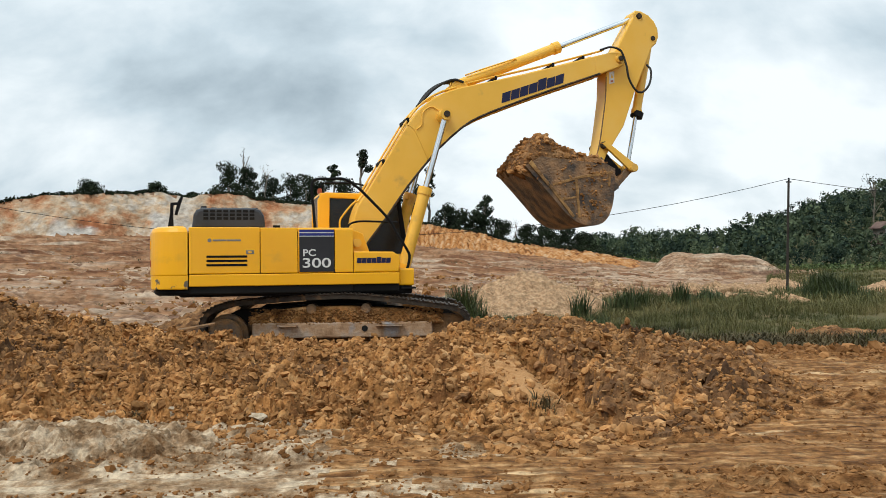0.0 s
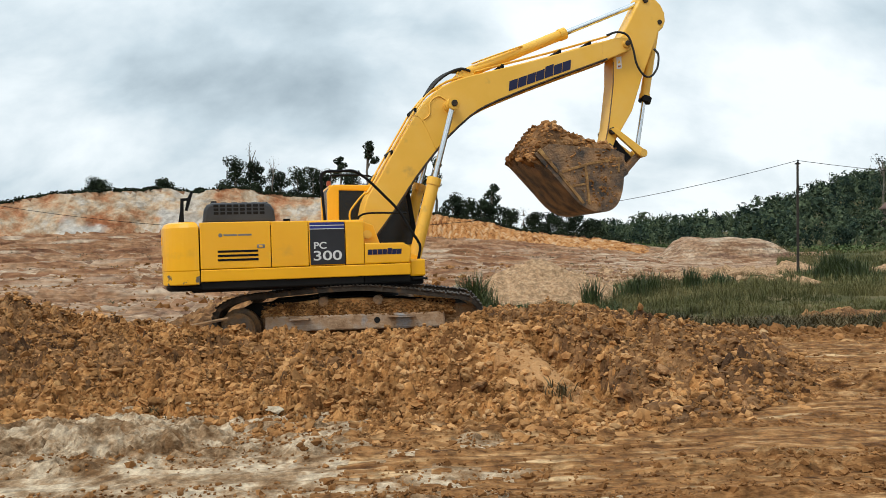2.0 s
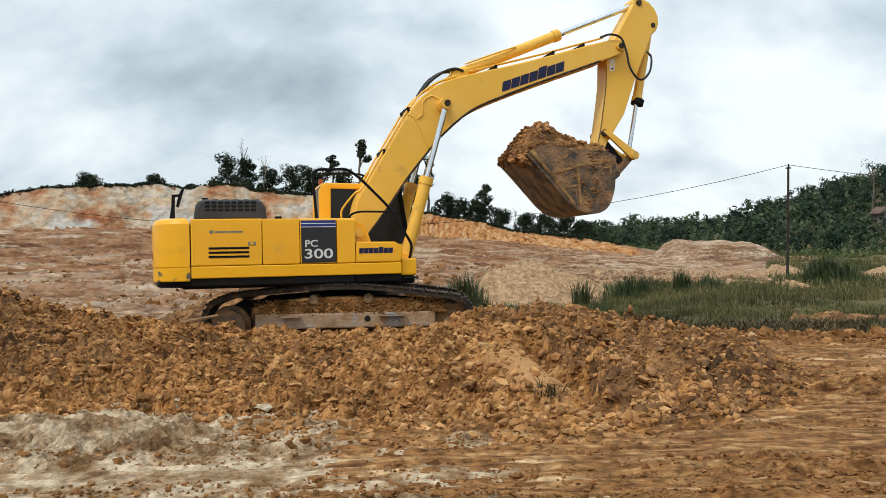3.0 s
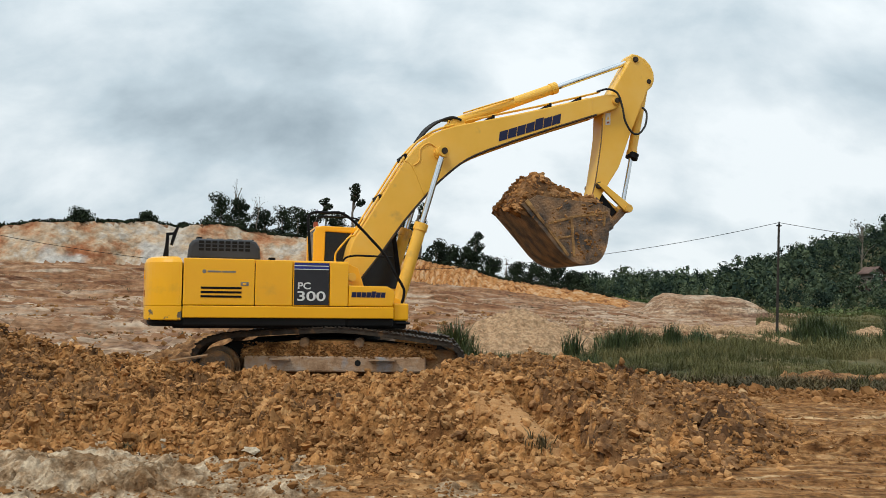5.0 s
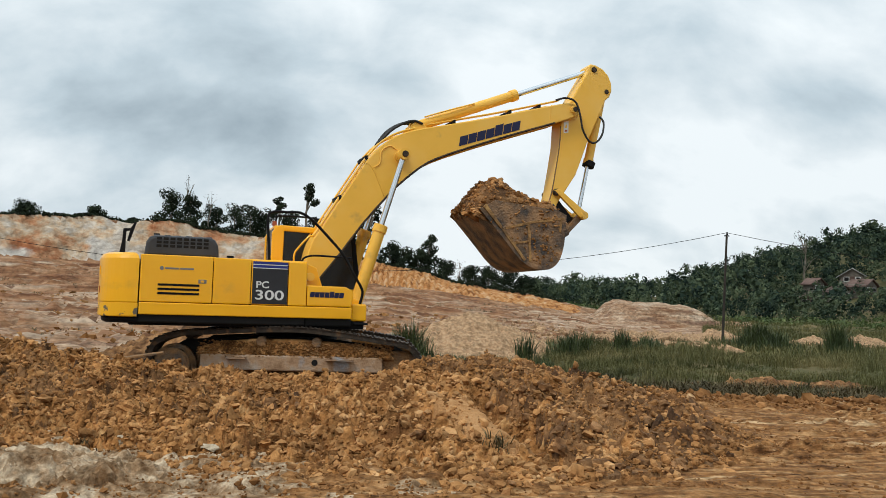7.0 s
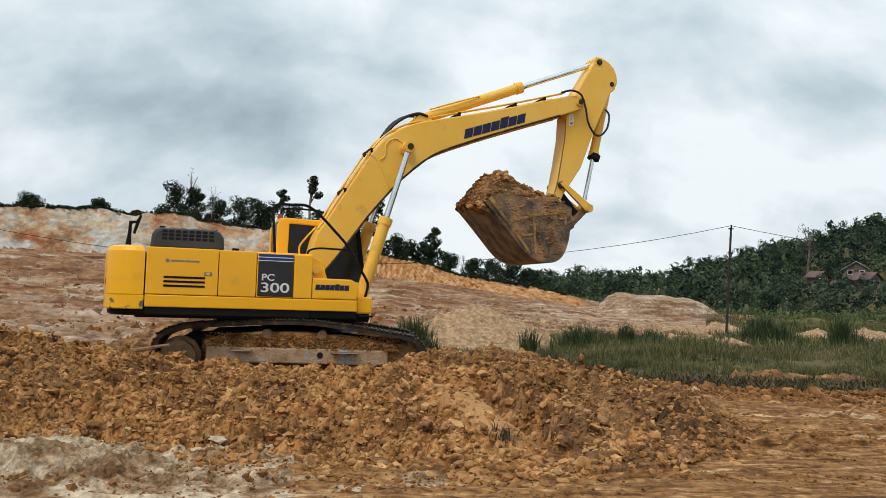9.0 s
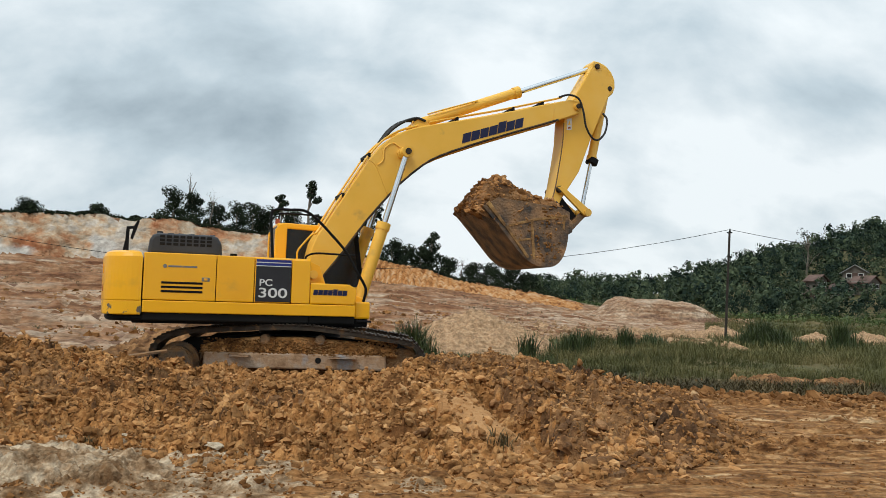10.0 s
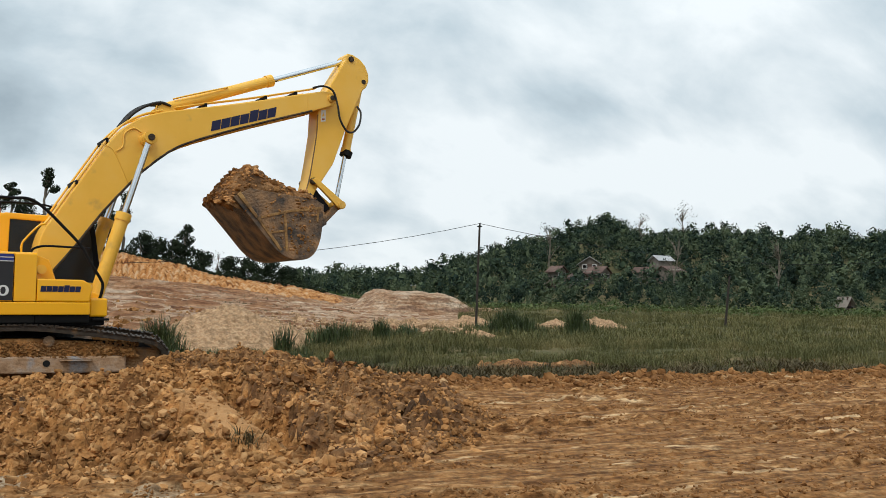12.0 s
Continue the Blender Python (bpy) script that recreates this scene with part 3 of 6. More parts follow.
def pile_height(x, y):
    foot = lerp(x, [-12, -4.4, -3, -2, -0.9, 0.06, 0.76, 1.6, 2.5, 3.55, 4.3, 5.2], [8.6, 8.3, 8.3, 7.9, 7.3, 7.3, 7.1, 7.65, 8.1, 8.8, 9.6, 11])
    crest = lerp(x, [-12, -6.7, -5.7, -4.6, -3.7, -2.4, -1.4, -0.4, 0.38, 1.85, 2.2, 2.7, 3.55, 4.4, 5.2, 6], [1.6, 1.30, 0.98, 0.82, 0.66, 0.55, 0.50, 0.58, 0.80, 0.79, 0.70, 0.58, 0.43, 0.28, 0.05, -0.2])
    foot = foot + 0.25 * fbm(x * 1.1, y * 0 + 0.5, 40)
    s = np.clip((y - foot) / (CREST_Y - foot), -0.3, 1)
    z = crest * np.sign(s) * np.abs(s) ** (0.85 + 0.5 * np.exp(-((x - 0.7) / 1.2) ** 2))
    z = np.where(y > CREST_Y, crest - (crest - 0.25) * step(y, CREST_Y + 0.1, 14.6), z)
    cone = 0.74 - 0.215 * np.hypot(x - 0.62, (y - 10.7) * 0.97)
    cone = np.where((y < 12) & (cone > -0.05), cone, -1)
    blend = np.maximum(z, cone)
    # a gully along the flank of the fresh cone
    t = np.clip(((x - 1.10) * 0.52 + (y - 10.2) * -1.9) / (0.27 + 3.61), 0, 1)
    d = np.hypot(x - (1.10 + 0.52 * t), y - (10.2 - 1.9 * t)) + 0.05 * fbm(x * 4, y * 4, 48)
    gully = (0.36 - 0.10 * t) * np.exp(-(d / 0.22) ** 2)
    smoothness = dry_flank(x, y)
    mix = step(fbm(x * 0.9, y * 1.1, 52), -0.25, 0.3)
    lump = np.abs(fbm(x * 1.5, y * 1.5, 51, 3)) * 0.22 - 0.245 + (0.09 + 0.12 * mix) * blocks(x, y, 0.36, 1, 0.5) + 0.135 * blocks(x, y, 0.20, 2, 0.5) + 0.075 * blocks(x, y, 0.11, 3, 0.6) + 0.012 * fbm(x * 14, y * 14, 53, 2)
    big_ = step(x + 0.27 * (y - 9.25), 1.36, 1.55) * (1 - step(x, 3.2, 4.6)) * (0.08 + 0.17 * blocks(x, y, 0.50, 7, 0.8))
    # deep gaps between the tumbled lumps
    gap = 0.15 * np.exp(-(fbm(x * 1.9, y * 2.6, 57, 3) / 0.055) ** 2) + 0.07 * np.exp(-(fbm(x * 4.5, y * 5.5, 58, 2) / 0.07) ** 2)
    lump = lump - gap * step(fbm(x * 0.5, y * 0.6, 59), -0.25, 0.15)
    on = step(s, -0.02, 0.22) * (1 - 0.15 * step(s, 0.8, 1.0))
    z = blend - gully + on * (lump + big_) * (1 - 0.88 * smoothness)
    # the ends of the bank run out into the ground
    z = z - 0.6 * step(y, 14.4, 15.6) - 0.5 * step(x, 4.8, 6)
    return np.where(s < 0, np.minimum(z, 0.25 * s), z)


px = np.concatenate([np.arange(-11, -7.2, 0.05), np.arange(-7.2, 5.0, 0.020), np.arange(5.0, 6.0, 0.05)])
py = np.concatenate([np.arange(6.6, 13.2, 0.019), np.arange(13.2, 15.8, 0.06)])
PX, PY = np.meshgrid(px, py)
PZ = pile_height(PX, PY)
idx = np.arange(PX.size).reshape(PX.shape)
quads = np.stack([idx[:-1, :-1], idx[:-1, 1:], idx[1:, 1:], idx[1:, :-1]], -1).reshape(-1, 4)
bank_me = raw("clay_bank", np.stack([PX, PY, PZ], -1).reshape(-1, 3), quads, [M_EARTH, M_DAMP, M_FINE])
wx_, wy_ = PX[:-1, :-1], PY[:-1, :-1]
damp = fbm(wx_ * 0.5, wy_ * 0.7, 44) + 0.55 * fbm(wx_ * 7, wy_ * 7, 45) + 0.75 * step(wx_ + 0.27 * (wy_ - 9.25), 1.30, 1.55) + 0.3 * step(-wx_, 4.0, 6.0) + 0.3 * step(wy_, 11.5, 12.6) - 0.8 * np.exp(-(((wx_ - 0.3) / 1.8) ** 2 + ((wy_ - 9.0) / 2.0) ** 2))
fine = dry_flank(wx_, wy_) + 0.3 * fbm(wx_ * 5, wy_ * 5, 46) > 0.5
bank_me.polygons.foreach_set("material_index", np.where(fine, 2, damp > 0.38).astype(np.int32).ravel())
pile = tagged(new("clay_bank", bank_me),
              "long bank of loose orange-brown clay clods", "dirt pile")

rng = np.random.default_rng(7)


def lump_mesh(name, sub, seed, mat):
    bm = bmesh.new()
    bmesh.ops.create_icosphere(bm, subdivisions=sub, radius=1.0)
    g = random.Random(seed)
    sq = (g.uniform(0.75, 1.4), g.uniform(0.6, 1.1), g.uniform(0.45, 0.9))
    off = Vector((g.uniform(0, 50), g.uniform(0, 50), g.uniform(0, 50)))
    for v in bm.verts:
        v.co *= 1 + 0.55 * noise.noise(v.co * 1.6 + off) + 0.5 * noise.noise(v.co * 3.9 + off)
        v.co = Vector((v.co.x * sq[0], v.co.y * sq[1], v.co.z * sq[2]))
    me_ = bpy.data.meshes.new(name)
    bm.to_mesh(me_)
    bm.free()
    me_.materials.append(mat)
    return me_


CLODS = [lump_mesh("clod", 2, s, M_CLOD) for s in range(14)]
DAMP_CLODS = [lump_mesh("clod", 2, 40 + s, M_DARK_CLOD) for s in range(10)]
PEBBLES = [lump_mesh("crumb", 1, 90 + s, M_CLOD) for s in range(10)]


def arrays(me_):
    v = np.zeros(len(me_.vertices) * 3, np.float32)
    me_.vertices.foreach_get("co", v)
    f = np.zeros(len(me_.loops), np.int32)
    me_.loops.foreach_get("vertex_index", f)
    return v.reshape(-1, 3), f.reshape(-1, 3)


PEB = [arrays(m) for m in PEBBLES]


def chip(seed):
    """A small angular crumb of eight faces."""
    g_ = np.random.default_rng(seed)
    v = np.array([(1, 0, 0), (-1, 0, 0), (0, 1, 0), (0, -1, 0), (0, 0, 1), (0, 0, -1)], float) * g_.uniform(0.55, 1.25, (6, 1)) + g_.normal(size=(6, 3)) * 0.16
    f = np.array([(0, 2, 4), (2, 1, 4), (1, 3, 4), (3, 0, 4), (2, 0, 5), (1, 2, 5), (3, 1, 5), (0, 3, 5)])
    return v.astype(np.float32), f


CHIPS = [chip(700 + k) for k in range(12)]


def turn3(g, n):
    """n random turns as 3 x 3 matrices."""
    q = g.normal(size=(n, 4))
    q /= np.linalg.norm(q, axis=1)[:, None]
    w_, x_, y_, z_ = q.T
    return np.stack([np.stack([1 - 2 * (y_ * y_ + z_ * z_), 2 * (x_ * y_ - z_ * w_), 2 * (x_ * z_ + y_ * w_)], -1),
                     np.stack([2 * (x_ * y_ + z_ * w_), 1 - 2 * (x_ * x_ + z_ * z_), 2 * (y_ * z_ - x_ * w_)], -1),
                     np.stack([2 * (x_ * z_ - y_ * w_), 2 * (y_ * z_ + x_ * w_), 1 - 2 * (x_ * x_ + y_ * y_)], -1)], 1)


def scatter(name, xs, ys, zs, sizes, parent, mat, label="", shapes=None):
    """Many crumbs of clay joined into one mesh."""
    V, F, base = [], [], 0
    R3 = turn3(rng, len(xs))
    shapes = shapes or PEB
    pick = rng.integers(0, len(shapes), len(xs))
    for k, (v, f) in enumerate(shapes):
        sel = np.where(pick == k)[0]
        if not len(sel):
            continue
        p = np.einsum("nij,vj->nvi", R3[sel], v) * sizes[sel][:, None, None]
        p[..., 2] *= 0.8
        p += np.stack([xs[sel], ys[sel], zs[sel]], -1)[:, None, :]
        V.append(p.reshape(-1, 3))
        F.append((f[None] + (base + np.arange(len(sel)) * len(v))[:, None, None]).reshape(-1, 3))
        base += len(sel) * len(v)
    ob = tagged(new(name, raw(name, np.concatenate(V), np.concatenate(F), mat)), label, kind="stuff")
    if parent is not None:
        ob.parent = parent
    return ob


n = 26000
xs, ys = rng.uniform(-7.6, 4.9, n), rng.uniform(7.0, 13.0, n)
keep = (pile_height(xs, ys) > -0.02) & (rng.uniform(size=n) > 0.8 * dry_flank(xs, ys))
xs, ys = xs[keep], ys[keep]
sizes = 0.014 + 0.026 * rng.uniform(size=len(xs)) ** 2
scatter("loose_soil", xs, ys, pile_height(xs, ys) + 0.2 * sizes, sizes, pile, M_CLOD, shapes=CHIPS)
n = 11000
xs, ys = rng.uniform(-8.5, 5.0, n), rng.uniform(7.0, 13.3, n)
sm = dry_flank(xs, ys)
keep = (pile_height(xs, ys) > -0.02) & (rng.uniform(size=n) > 0.97 * sm)
xs, ys = xs[keep], ys[keep]
sizes = 0.024 * (1 - rng.uniform(size=len(xs))) ** -0.42
sizes = np.minimum(sizes, 0.07)
dry = np.exp(-(((xs - 0.3) / 1.9) ** 2 + ((ys - 8.8) / 2.0) ** 2)) > rng.uniform(0.25, 0.65, len(xs))
for on_, mat_ in ((dry, M_RUBBLE), (~dry, M_CLOD)):
    scatter("loose_soil", xs[on_], ys[on_], pile_height(xs[on_], ys[on_]) + 0.3 * sizes[on_], sizes[on_], pile, mat_)
# the larger clods, each a piece of its own
g = random.Random(5)
made = 0
while made < 300:
    x, y = g.uniform(1.4, 4.6) if made % 2 else g.uniform(-7, 1.6), 7.2 + 5.8 * g.random() ** 1.2
    h = float(pile_height(np.array([x]), np.array([y]))[0])
    if h < 0 or dry_flank(x, y) > 0.1:
        continue
    size = min(0.095, 0.042 * (1 - g.random()) ** -0.42) * (1.2 if x > 1.4 else 1.05)
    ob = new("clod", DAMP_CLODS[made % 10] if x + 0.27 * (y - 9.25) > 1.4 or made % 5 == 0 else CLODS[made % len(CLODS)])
    ob.parent = pile
    ob.matrix_basis = pose(x, y, h + 0.15 * size, g.uniform(-40, 40), g.uniform(-40, 40), g.uniform(0, 360)) @ Matrix.Diagonal((size, size, size, 1))
    made += 1
for x, y, size in ((0.42, 11.3, 0.10), (1.9, 12.0, 0.12), (-1.95, 8.95, 0.10), (-1.75, 8.75, 0.06), (-3.0, 9.4, 0.05)):
    ob = new("stone", lump_mesh("stone", 2, int(100 * size + 10 * y), M_PALE_STONE))
    ob.parent = pile
    h = float(pile_height(np.array([x]), np.array([y]))[0])
    ob.matrix_basis = pose(x, y, h + 0.35 * size, 10, 5, 40 * y) @ Matrix.Diagonal((size, size * 0.8, size * 0.6, 1))

# loose crumbs on the near ground
n = 46000
ys = 5.5 + 13 * rng.uniform(size=n) ** 1.6
xs = rng.uniform(-0.62, 1.15, n) * ys
sizes = np.minimum(0.011 * (1 - rng.uniform(size=n)) ** -0.38, 0.045)
keep = fbm(xs * 0.35, ys * 2.2, 88) > rng.uniform(-0.35, 0.4, n)
xs, ys, sizes = xs[keep], ys[keep], sizes[keep]
tagged(scatter("loose_soil", xs, ys, ground_height(xs, ys) + 0.2 * sizes, sizes, None, M_CRUMB, shapes=CHIPS), "small clay crumbs scattered on graded ground", "soil crumbs")
n = 6500
xs = rng.uniform(4.2, 26, n)
ys = grass_edge(xs) - 0.9 + rng.normal(size=n) * 0.5
sizes = np.minimum(0.024 * (1 - rng.uniform(size=n)) ** -0.42, 0.12)
tagged(scatter("berm_clods", xs, ys, ground_height(xs, ys) + 0.2 * sizes, sizes, None, M_CRUMB), "row of clay clods along the grass edge", "soil clods")


def heap(name, cx_, cy_, rx, ry, h, mat, seed, label, grit=0.05, res=0.05):
    """A heap of loose earth with a rough skin, its rim under the ground."""
    u = np.arange(-1.25 * rx, 1.25 * rx, res)
    v = np.arange(-1.25 * ry, 1.25 * ry, res)
    U, V = np.meshgrid(u, v)
    q = np.hypot(U / rx, V / ry) + 0.12 * fbm(U * 0.9 / rx * 2, V * 0.9 / ry * 2, seed)
    Z = h * (1 - np.clip(q, 0, 1.25) ** 1.25) + grit * (0.7 * np.abs(fbm(U * 3, V * 3, seed + 1)) + 0.28 * clods(U, V, 4.5 * res, seed + 2) + 0.25 * fbm(U * 0.4 / res, V * 0.4 / res, seed + 3))
    base_ = ground_height(U + cx_, V + cy_)
    Z = np.where(q > 1.0, base_ - 0.25 * (q - 0.98) * 4, Z + base_)
    i = np.arange(U.size).reshape(U.shape)
    f = np.stack([i[:-1, :-1], i[:-1, 1:], i[1:, 1:], i[1:, :-1]], -1).reshape(-1, 4)
    return tagged(new(name, raw(name, np.stack([U + cx_, V + cy_, Z], -1).reshape(-1, 3), f, mat, smooth=res > 0.03)), label, "dirt pile")


heap("clay_mound", -3.55, 7.75, 1.45, 0.75, 0.17, M_PALE_CLAY, 61, "low crusted mound of pale grey clay", 0.16, 0.022)
for hx, hy, hr, hh in ((25.5, 49.0, 1.6, 0.8), (29.0, 50.0, 2.2, 0.9), (19.5, 48.5, 2.0, 0.75), (16.6, 47.0, 1.8, 0.6), (13.2, 46.0, 1.5, 0.6)):
    heap("clay_mound", hx, hy, hr, hr * 0.7, hh * 0.6, M_SPOIL, int(hx * 10), "low mound of orange clay rubble in grass", 0.28, 0.07)["group"] = "clay heaps in the field"
for hx, hy, hr, hh in ((8.0, 17.5, 0.9, 0.16), (9.6, 17.6, 0.75, 0.12)):
    heap("clay_mound", hx, hy, hr, hr * 0.6, hh, M_DAMP, int(hx * 10), "low mound of brown clay rubble in grass", 0.16, 0.03)["group"] = "clay heaps in the field"
heap("spoil_mound", 2.75, 28.0, 2.9, 2.6, 1.35, M_SPOIL, 63, "pale orange spoil heap of fine gravelly clay", 0.06, 0.06)

# a loose plank on the back of the bank
zp = float(pile_height(np.array([-3.95]), np.array([13.05]))[0])
tagged(part("plank", box(-0.42, 0.42, -0.06, 0.06, -0.015, 0.015, 0.004), M_STEEL, at=pose(-3.95, 13.05, zp + 0.07, 8, -9, 10)), "muddy brown plank lying on the clay bank", "plank")
heap("clay_mound", -3.9, 19.0, 3.3, 1.4, 1.12, M_DAMP, 65, "brown mound of dug clay behind the machine", 0.25, 0.05)
# rubble on the lower terraces
n = 3600
az_ = np.radians(rng.uniform(5, 22.5, n))
r_ = rng.uniform(33, 62, n)
xs, ys = r_ * np.sin(az_), r_ * np.cos(az_)
keep = fbm(xs * 0.2, ys * 0.3, 66) > rng.uniform(-0.5, 0.4, n)
xs, ys = xs[keep], ys[keep]
sizes = np.minimum(0.07 * (1 - rng.uniform(size=len(xs))) ** -0.45, 0.45)
tagged(scatter("rubble", xs, ys, ground_height(xs, ys) + 0.1 * sizes, sizes, None, M_SPOIL, shapes=CHIPS), "pale orange clay rubble on the lower terrace", "rubble")
n = 5200
az_ = np.radians(rng.uniform(-31, 6, n))
r_ = rng.uniform(25, 66, n)
xs, ys = r_ * np.sin(az_), r_ * np.cos(az_)
keep = fbm(xs * 0.12, ys * 0.4, 67) > rng.uniform(-0.4, 0.45, n)
xs, ys = xs[keep], ys[keep]
sizes = np.minimum(0.045 * (1 - rng.uniform(size=len(xs))) ** -0.45, 0.3)
tagged(scatter("rubble", xs, ys, ground_height(xs, ys) + 0.1 * sizes, sizes, None, M_CLOD, shapes=CHIPS), "small clay rubble on the lower terrace", "rubble")

# ---- the excavator ----
C = (-1.811, 15.897)
SWING = pose(0, 0, 0, 0, 0, 15)
exc = tagged(new("excavator"), "yellow hydraulic crawler excavator with a raised boom and muddy tracks", "excavator")
exc.matrix_basis = pose(C[0], C[1], 0)


def up_part(name, bm, mat, parent=exc, label="", smooth=False):
    bm.transform(SWING)
    return part(name, bm, mat, parent, label, smooth=smooth)




# upper body: dark core, counterweight, panels, skirt
up_part("core", merge(box(-2.8, -0.11, -1.46, 1.46, 1.26, 2.30, 0.03), box(-0.11, 0.70, -1.44, 0.3, 1.26, 1.60, 0.03)), M_DARK)
up_part("base_frame", box(-2.95, 0.95, -1.38, 1.38, 1.22, 1.38, 0.03), M_BLACK)
plan = [(-2.815, -1.5)] + [(-2.815 - 0.60 * math.sin(radians(7.5 * k)), -1.5 + 0.55 * (1 - math.cos(radians(7.5 * k)))) for k in range(1, 13)]
plan += [(-3.46, -0.5), (-3.485, 0.0), (-3.46, 0.5)] + [(x, -y) for x, y in plan[::-1]]
cw = up_part("counterweight", slab(plan, 1.50, 2.385, 0.095), M_YELLOW, label="rounded yellow counterweight")
low = [(x + 0.006, y * 0.996) for x, y in plan]
up_part("counterweight_foot", slab(low, 1.35, 1.588, 0.02), M_SCUFF, cw, "scuffed lower edge")
up_part("counterweight_base", slab([(x + 0.06, y * 0.97) for x, y in plan], 1.25, 1.362, 0.05), M_BLACK, cw)
up_part("marker_light", box(-3.425, -3.36, -1.0, -0.93, 1.72, 1.84, 0.008), M_RED, cw)
up_part("hatch", box(-3.43, -3.37, -0.98, -0.86, 2.02, 2.17, 0.006), M_YELLOW, cw)


def panel(name, x0, x1, z0, z1, label=""):
    return up_part(name, box(x0 + 0.006, x1 - 0.006, -1.5, -1.44, z0, z1, 0.014), M_YELLOW, label=label)


engine_door = panel("engine_door", -2.80, -1.66, 1.60, 2.365)
panel("side_door", -1.66, -1.04, 1.60, 2.36)
badge_panel = panel("side_door", -1.04, -0.425, 1.60, 2.35)
panel("front_panel", -0.425, -0.10, 1.60, 2.34)
panel("skirt", -2.80, 0.70, 1.395, 1.592)
up_part("deck_plate", box(-2.80, -0.10, -1.47, 1.48, 2.30, 2.362, 0.015), M_YELLOW)
far = up_part("side_panel", box(-2.80, -0.6, 1.44, 1.5, 1.40, 2.36, 0.014), M_YELLOW)
tool_box = up_part("tool_box", plate([(-0.095, 1.60), (0.68, 1.60), (0.72, 1.80), (0.70, 1.88), (0.58, 1.95), (-0.095, 1.955)], -1.5, -0.62, 0.02), M_YELLOW)
up_part("step", box(0.70, 0.98, -1.42, -0.85, 1.36, 1.66, 0.03), M_YELLOW, tool_box)
up_part("step_tread", box(0.74, 1.0, -1.46, -0.9, 1.30, 1.335, 0.008), M_BLACK, tool_box)
for z in (1.885, 1.815, 1.745):
    up_part("vent", box(-2.52, -1.87, -1.507, -1.47, z - 0.02, z + 0.016, 0.004), M_BLACK, engine_door)
up_part("latch", box(-1.89, -1.76, -1.506, -1.48, 1.92, 1.985, 0.006), M_GREY, engine_door, "grey door latch")
up_part("latch_hole", box(-1.855, -1.80, -1.509, -1.48, 1.935, 1.97, 0.004), M_YELLOW, engine_door)
up_part("emblem", tube((-2.47, -1.498, 2.15), (-2.47, -1.506, 2.15), 0.032), M_GREY, engine_door)
for k in range(2):
    up_part("marking_bar", box(-2.42 + 0.23 * k, -2.22 + 0.23 * k + 0.02, -1.505, -1.49, 2.135, 2.165, 0.002), M_GREY, engine_door)
# black decal with its stripes and the model figures
up_part("decal", box(-1.02, -0.435, -1.505, -1.49, 1.615, 2.215, 0.002), M_BADGE, badge_panel, "black decal")
for z, m in ((2.305, M_STRIPE), (2.245, M_STRIPE)):
    up_part("stripe", box(-1.02, -0.435, -1.505, -1.49, z - 0.022, z + 0.022, 0.002), m, badge_panel)
for z in (2.275, 2.2165):
    up_part("stripe", box(-1.02, -0.435, -1.506, -1.49, z - 0.006, z + 0.006, 0.001), M_WHITE, badge_panel)
for text, x, z, h, wide in (("PC", -0.955, 1.885, 0.115, 0.21), ("300", -0.965, 1.69, 0.165, 0.475)):
    bm = lettering(text, h, 0.006, 0.003)
    xs_ = [v.co.x for v in bm.verts]
    f = wide / (max(xs_) - min(xs_))
    bm.transform(Matrix.Translation((x - min(xs_) * f, -1.508, z)) @ pose(0, 0, 0, 90, 0, 0) @ Matrix.Diagonal((f, 1, 1, 1)))
    up_part("figures", bm, M_WHITE, badge_panel, "white model figures")


def wordmark(x0, x1, z0, z1, y, parent, slope=0.0):
    """A brand mark as seven plain dark blocks."""
    wd, hh = (x1 - x0) / 7, z1 - z0
    shapes = [[(0, 0), (1, 0), (1, 1.18 if k == 4 else 1), (0, 1.18 if k == 4 else 1)] for k in range(7)]
    for k, shape in enumerate(shapes):
        pts_ = []
        for u, v in shape:
            px_ = x0 + wd * (k + 0.02 + 0.93 * u)
            pts_.append((px_ + 0.12 * hh * v, z0 + hh * v + slope * (px_ - x0)))
        up_part("marking_block", plate(pts_, y - 0.004, y + 0.01, 0.001), M_BLUE, parent)


wordmark(-0.05, 0.54, 1.755, 1.845, -1.5, tool_box)
# engine hood with its grille
hood = up_part("engine_hood", plate([(-2.76, 2.36), (-2.73, 2.60), (-2.68, 2.68), (-2.60, 2.71), (-1.72, 2.715), (-1.63, 2.68), (-1.57, 2.58), (-1.55, 2.36)], -1.12, 0.85, 0.05),
               M_HOOD, label="grey-black ribbed engine hood")
for i in range(8):
    for j in range(3):
        x, z = -2.57 + i * 0.108, 2.66 - j * 0.062
        up_part("grille_slot", box(x, x + 0.082, -1.126, -1.10, z - 0.024, z + 0.022, 0.008), M_DARK, hood)
for i in range(6):
    up_part("hood_rib", box(-2.62 + i * 0.17, -2.52 + i * 0.17, -1.0, 0.75, 2.705, 2.727, 0.008), M_HOOD, hood)
up_part("exhaust_cap", box(-2.62, -2.52, -0.6, -0.5, 2.71, 2.78, 0.01), M_BLACK, hood)
up_part("filler_cap", tube((-1.35, -0.9, 2.36), (-1.35, -0.9, 2.43), 0.06), M_BLACK)
mirror = up_part("rear_mirror", plate([(-3.15, 2.36), (-3.05, 2.36), (-3.055, 2.58), (-3.05, 2.755), (-2.97, 2.77), (-2.97, 2.81), (-3.10, 2.80), (-3.11, 2.60)], -1.04, -0.99, 0.008), M_BLACK, label="black rear mirror on a tapered post")
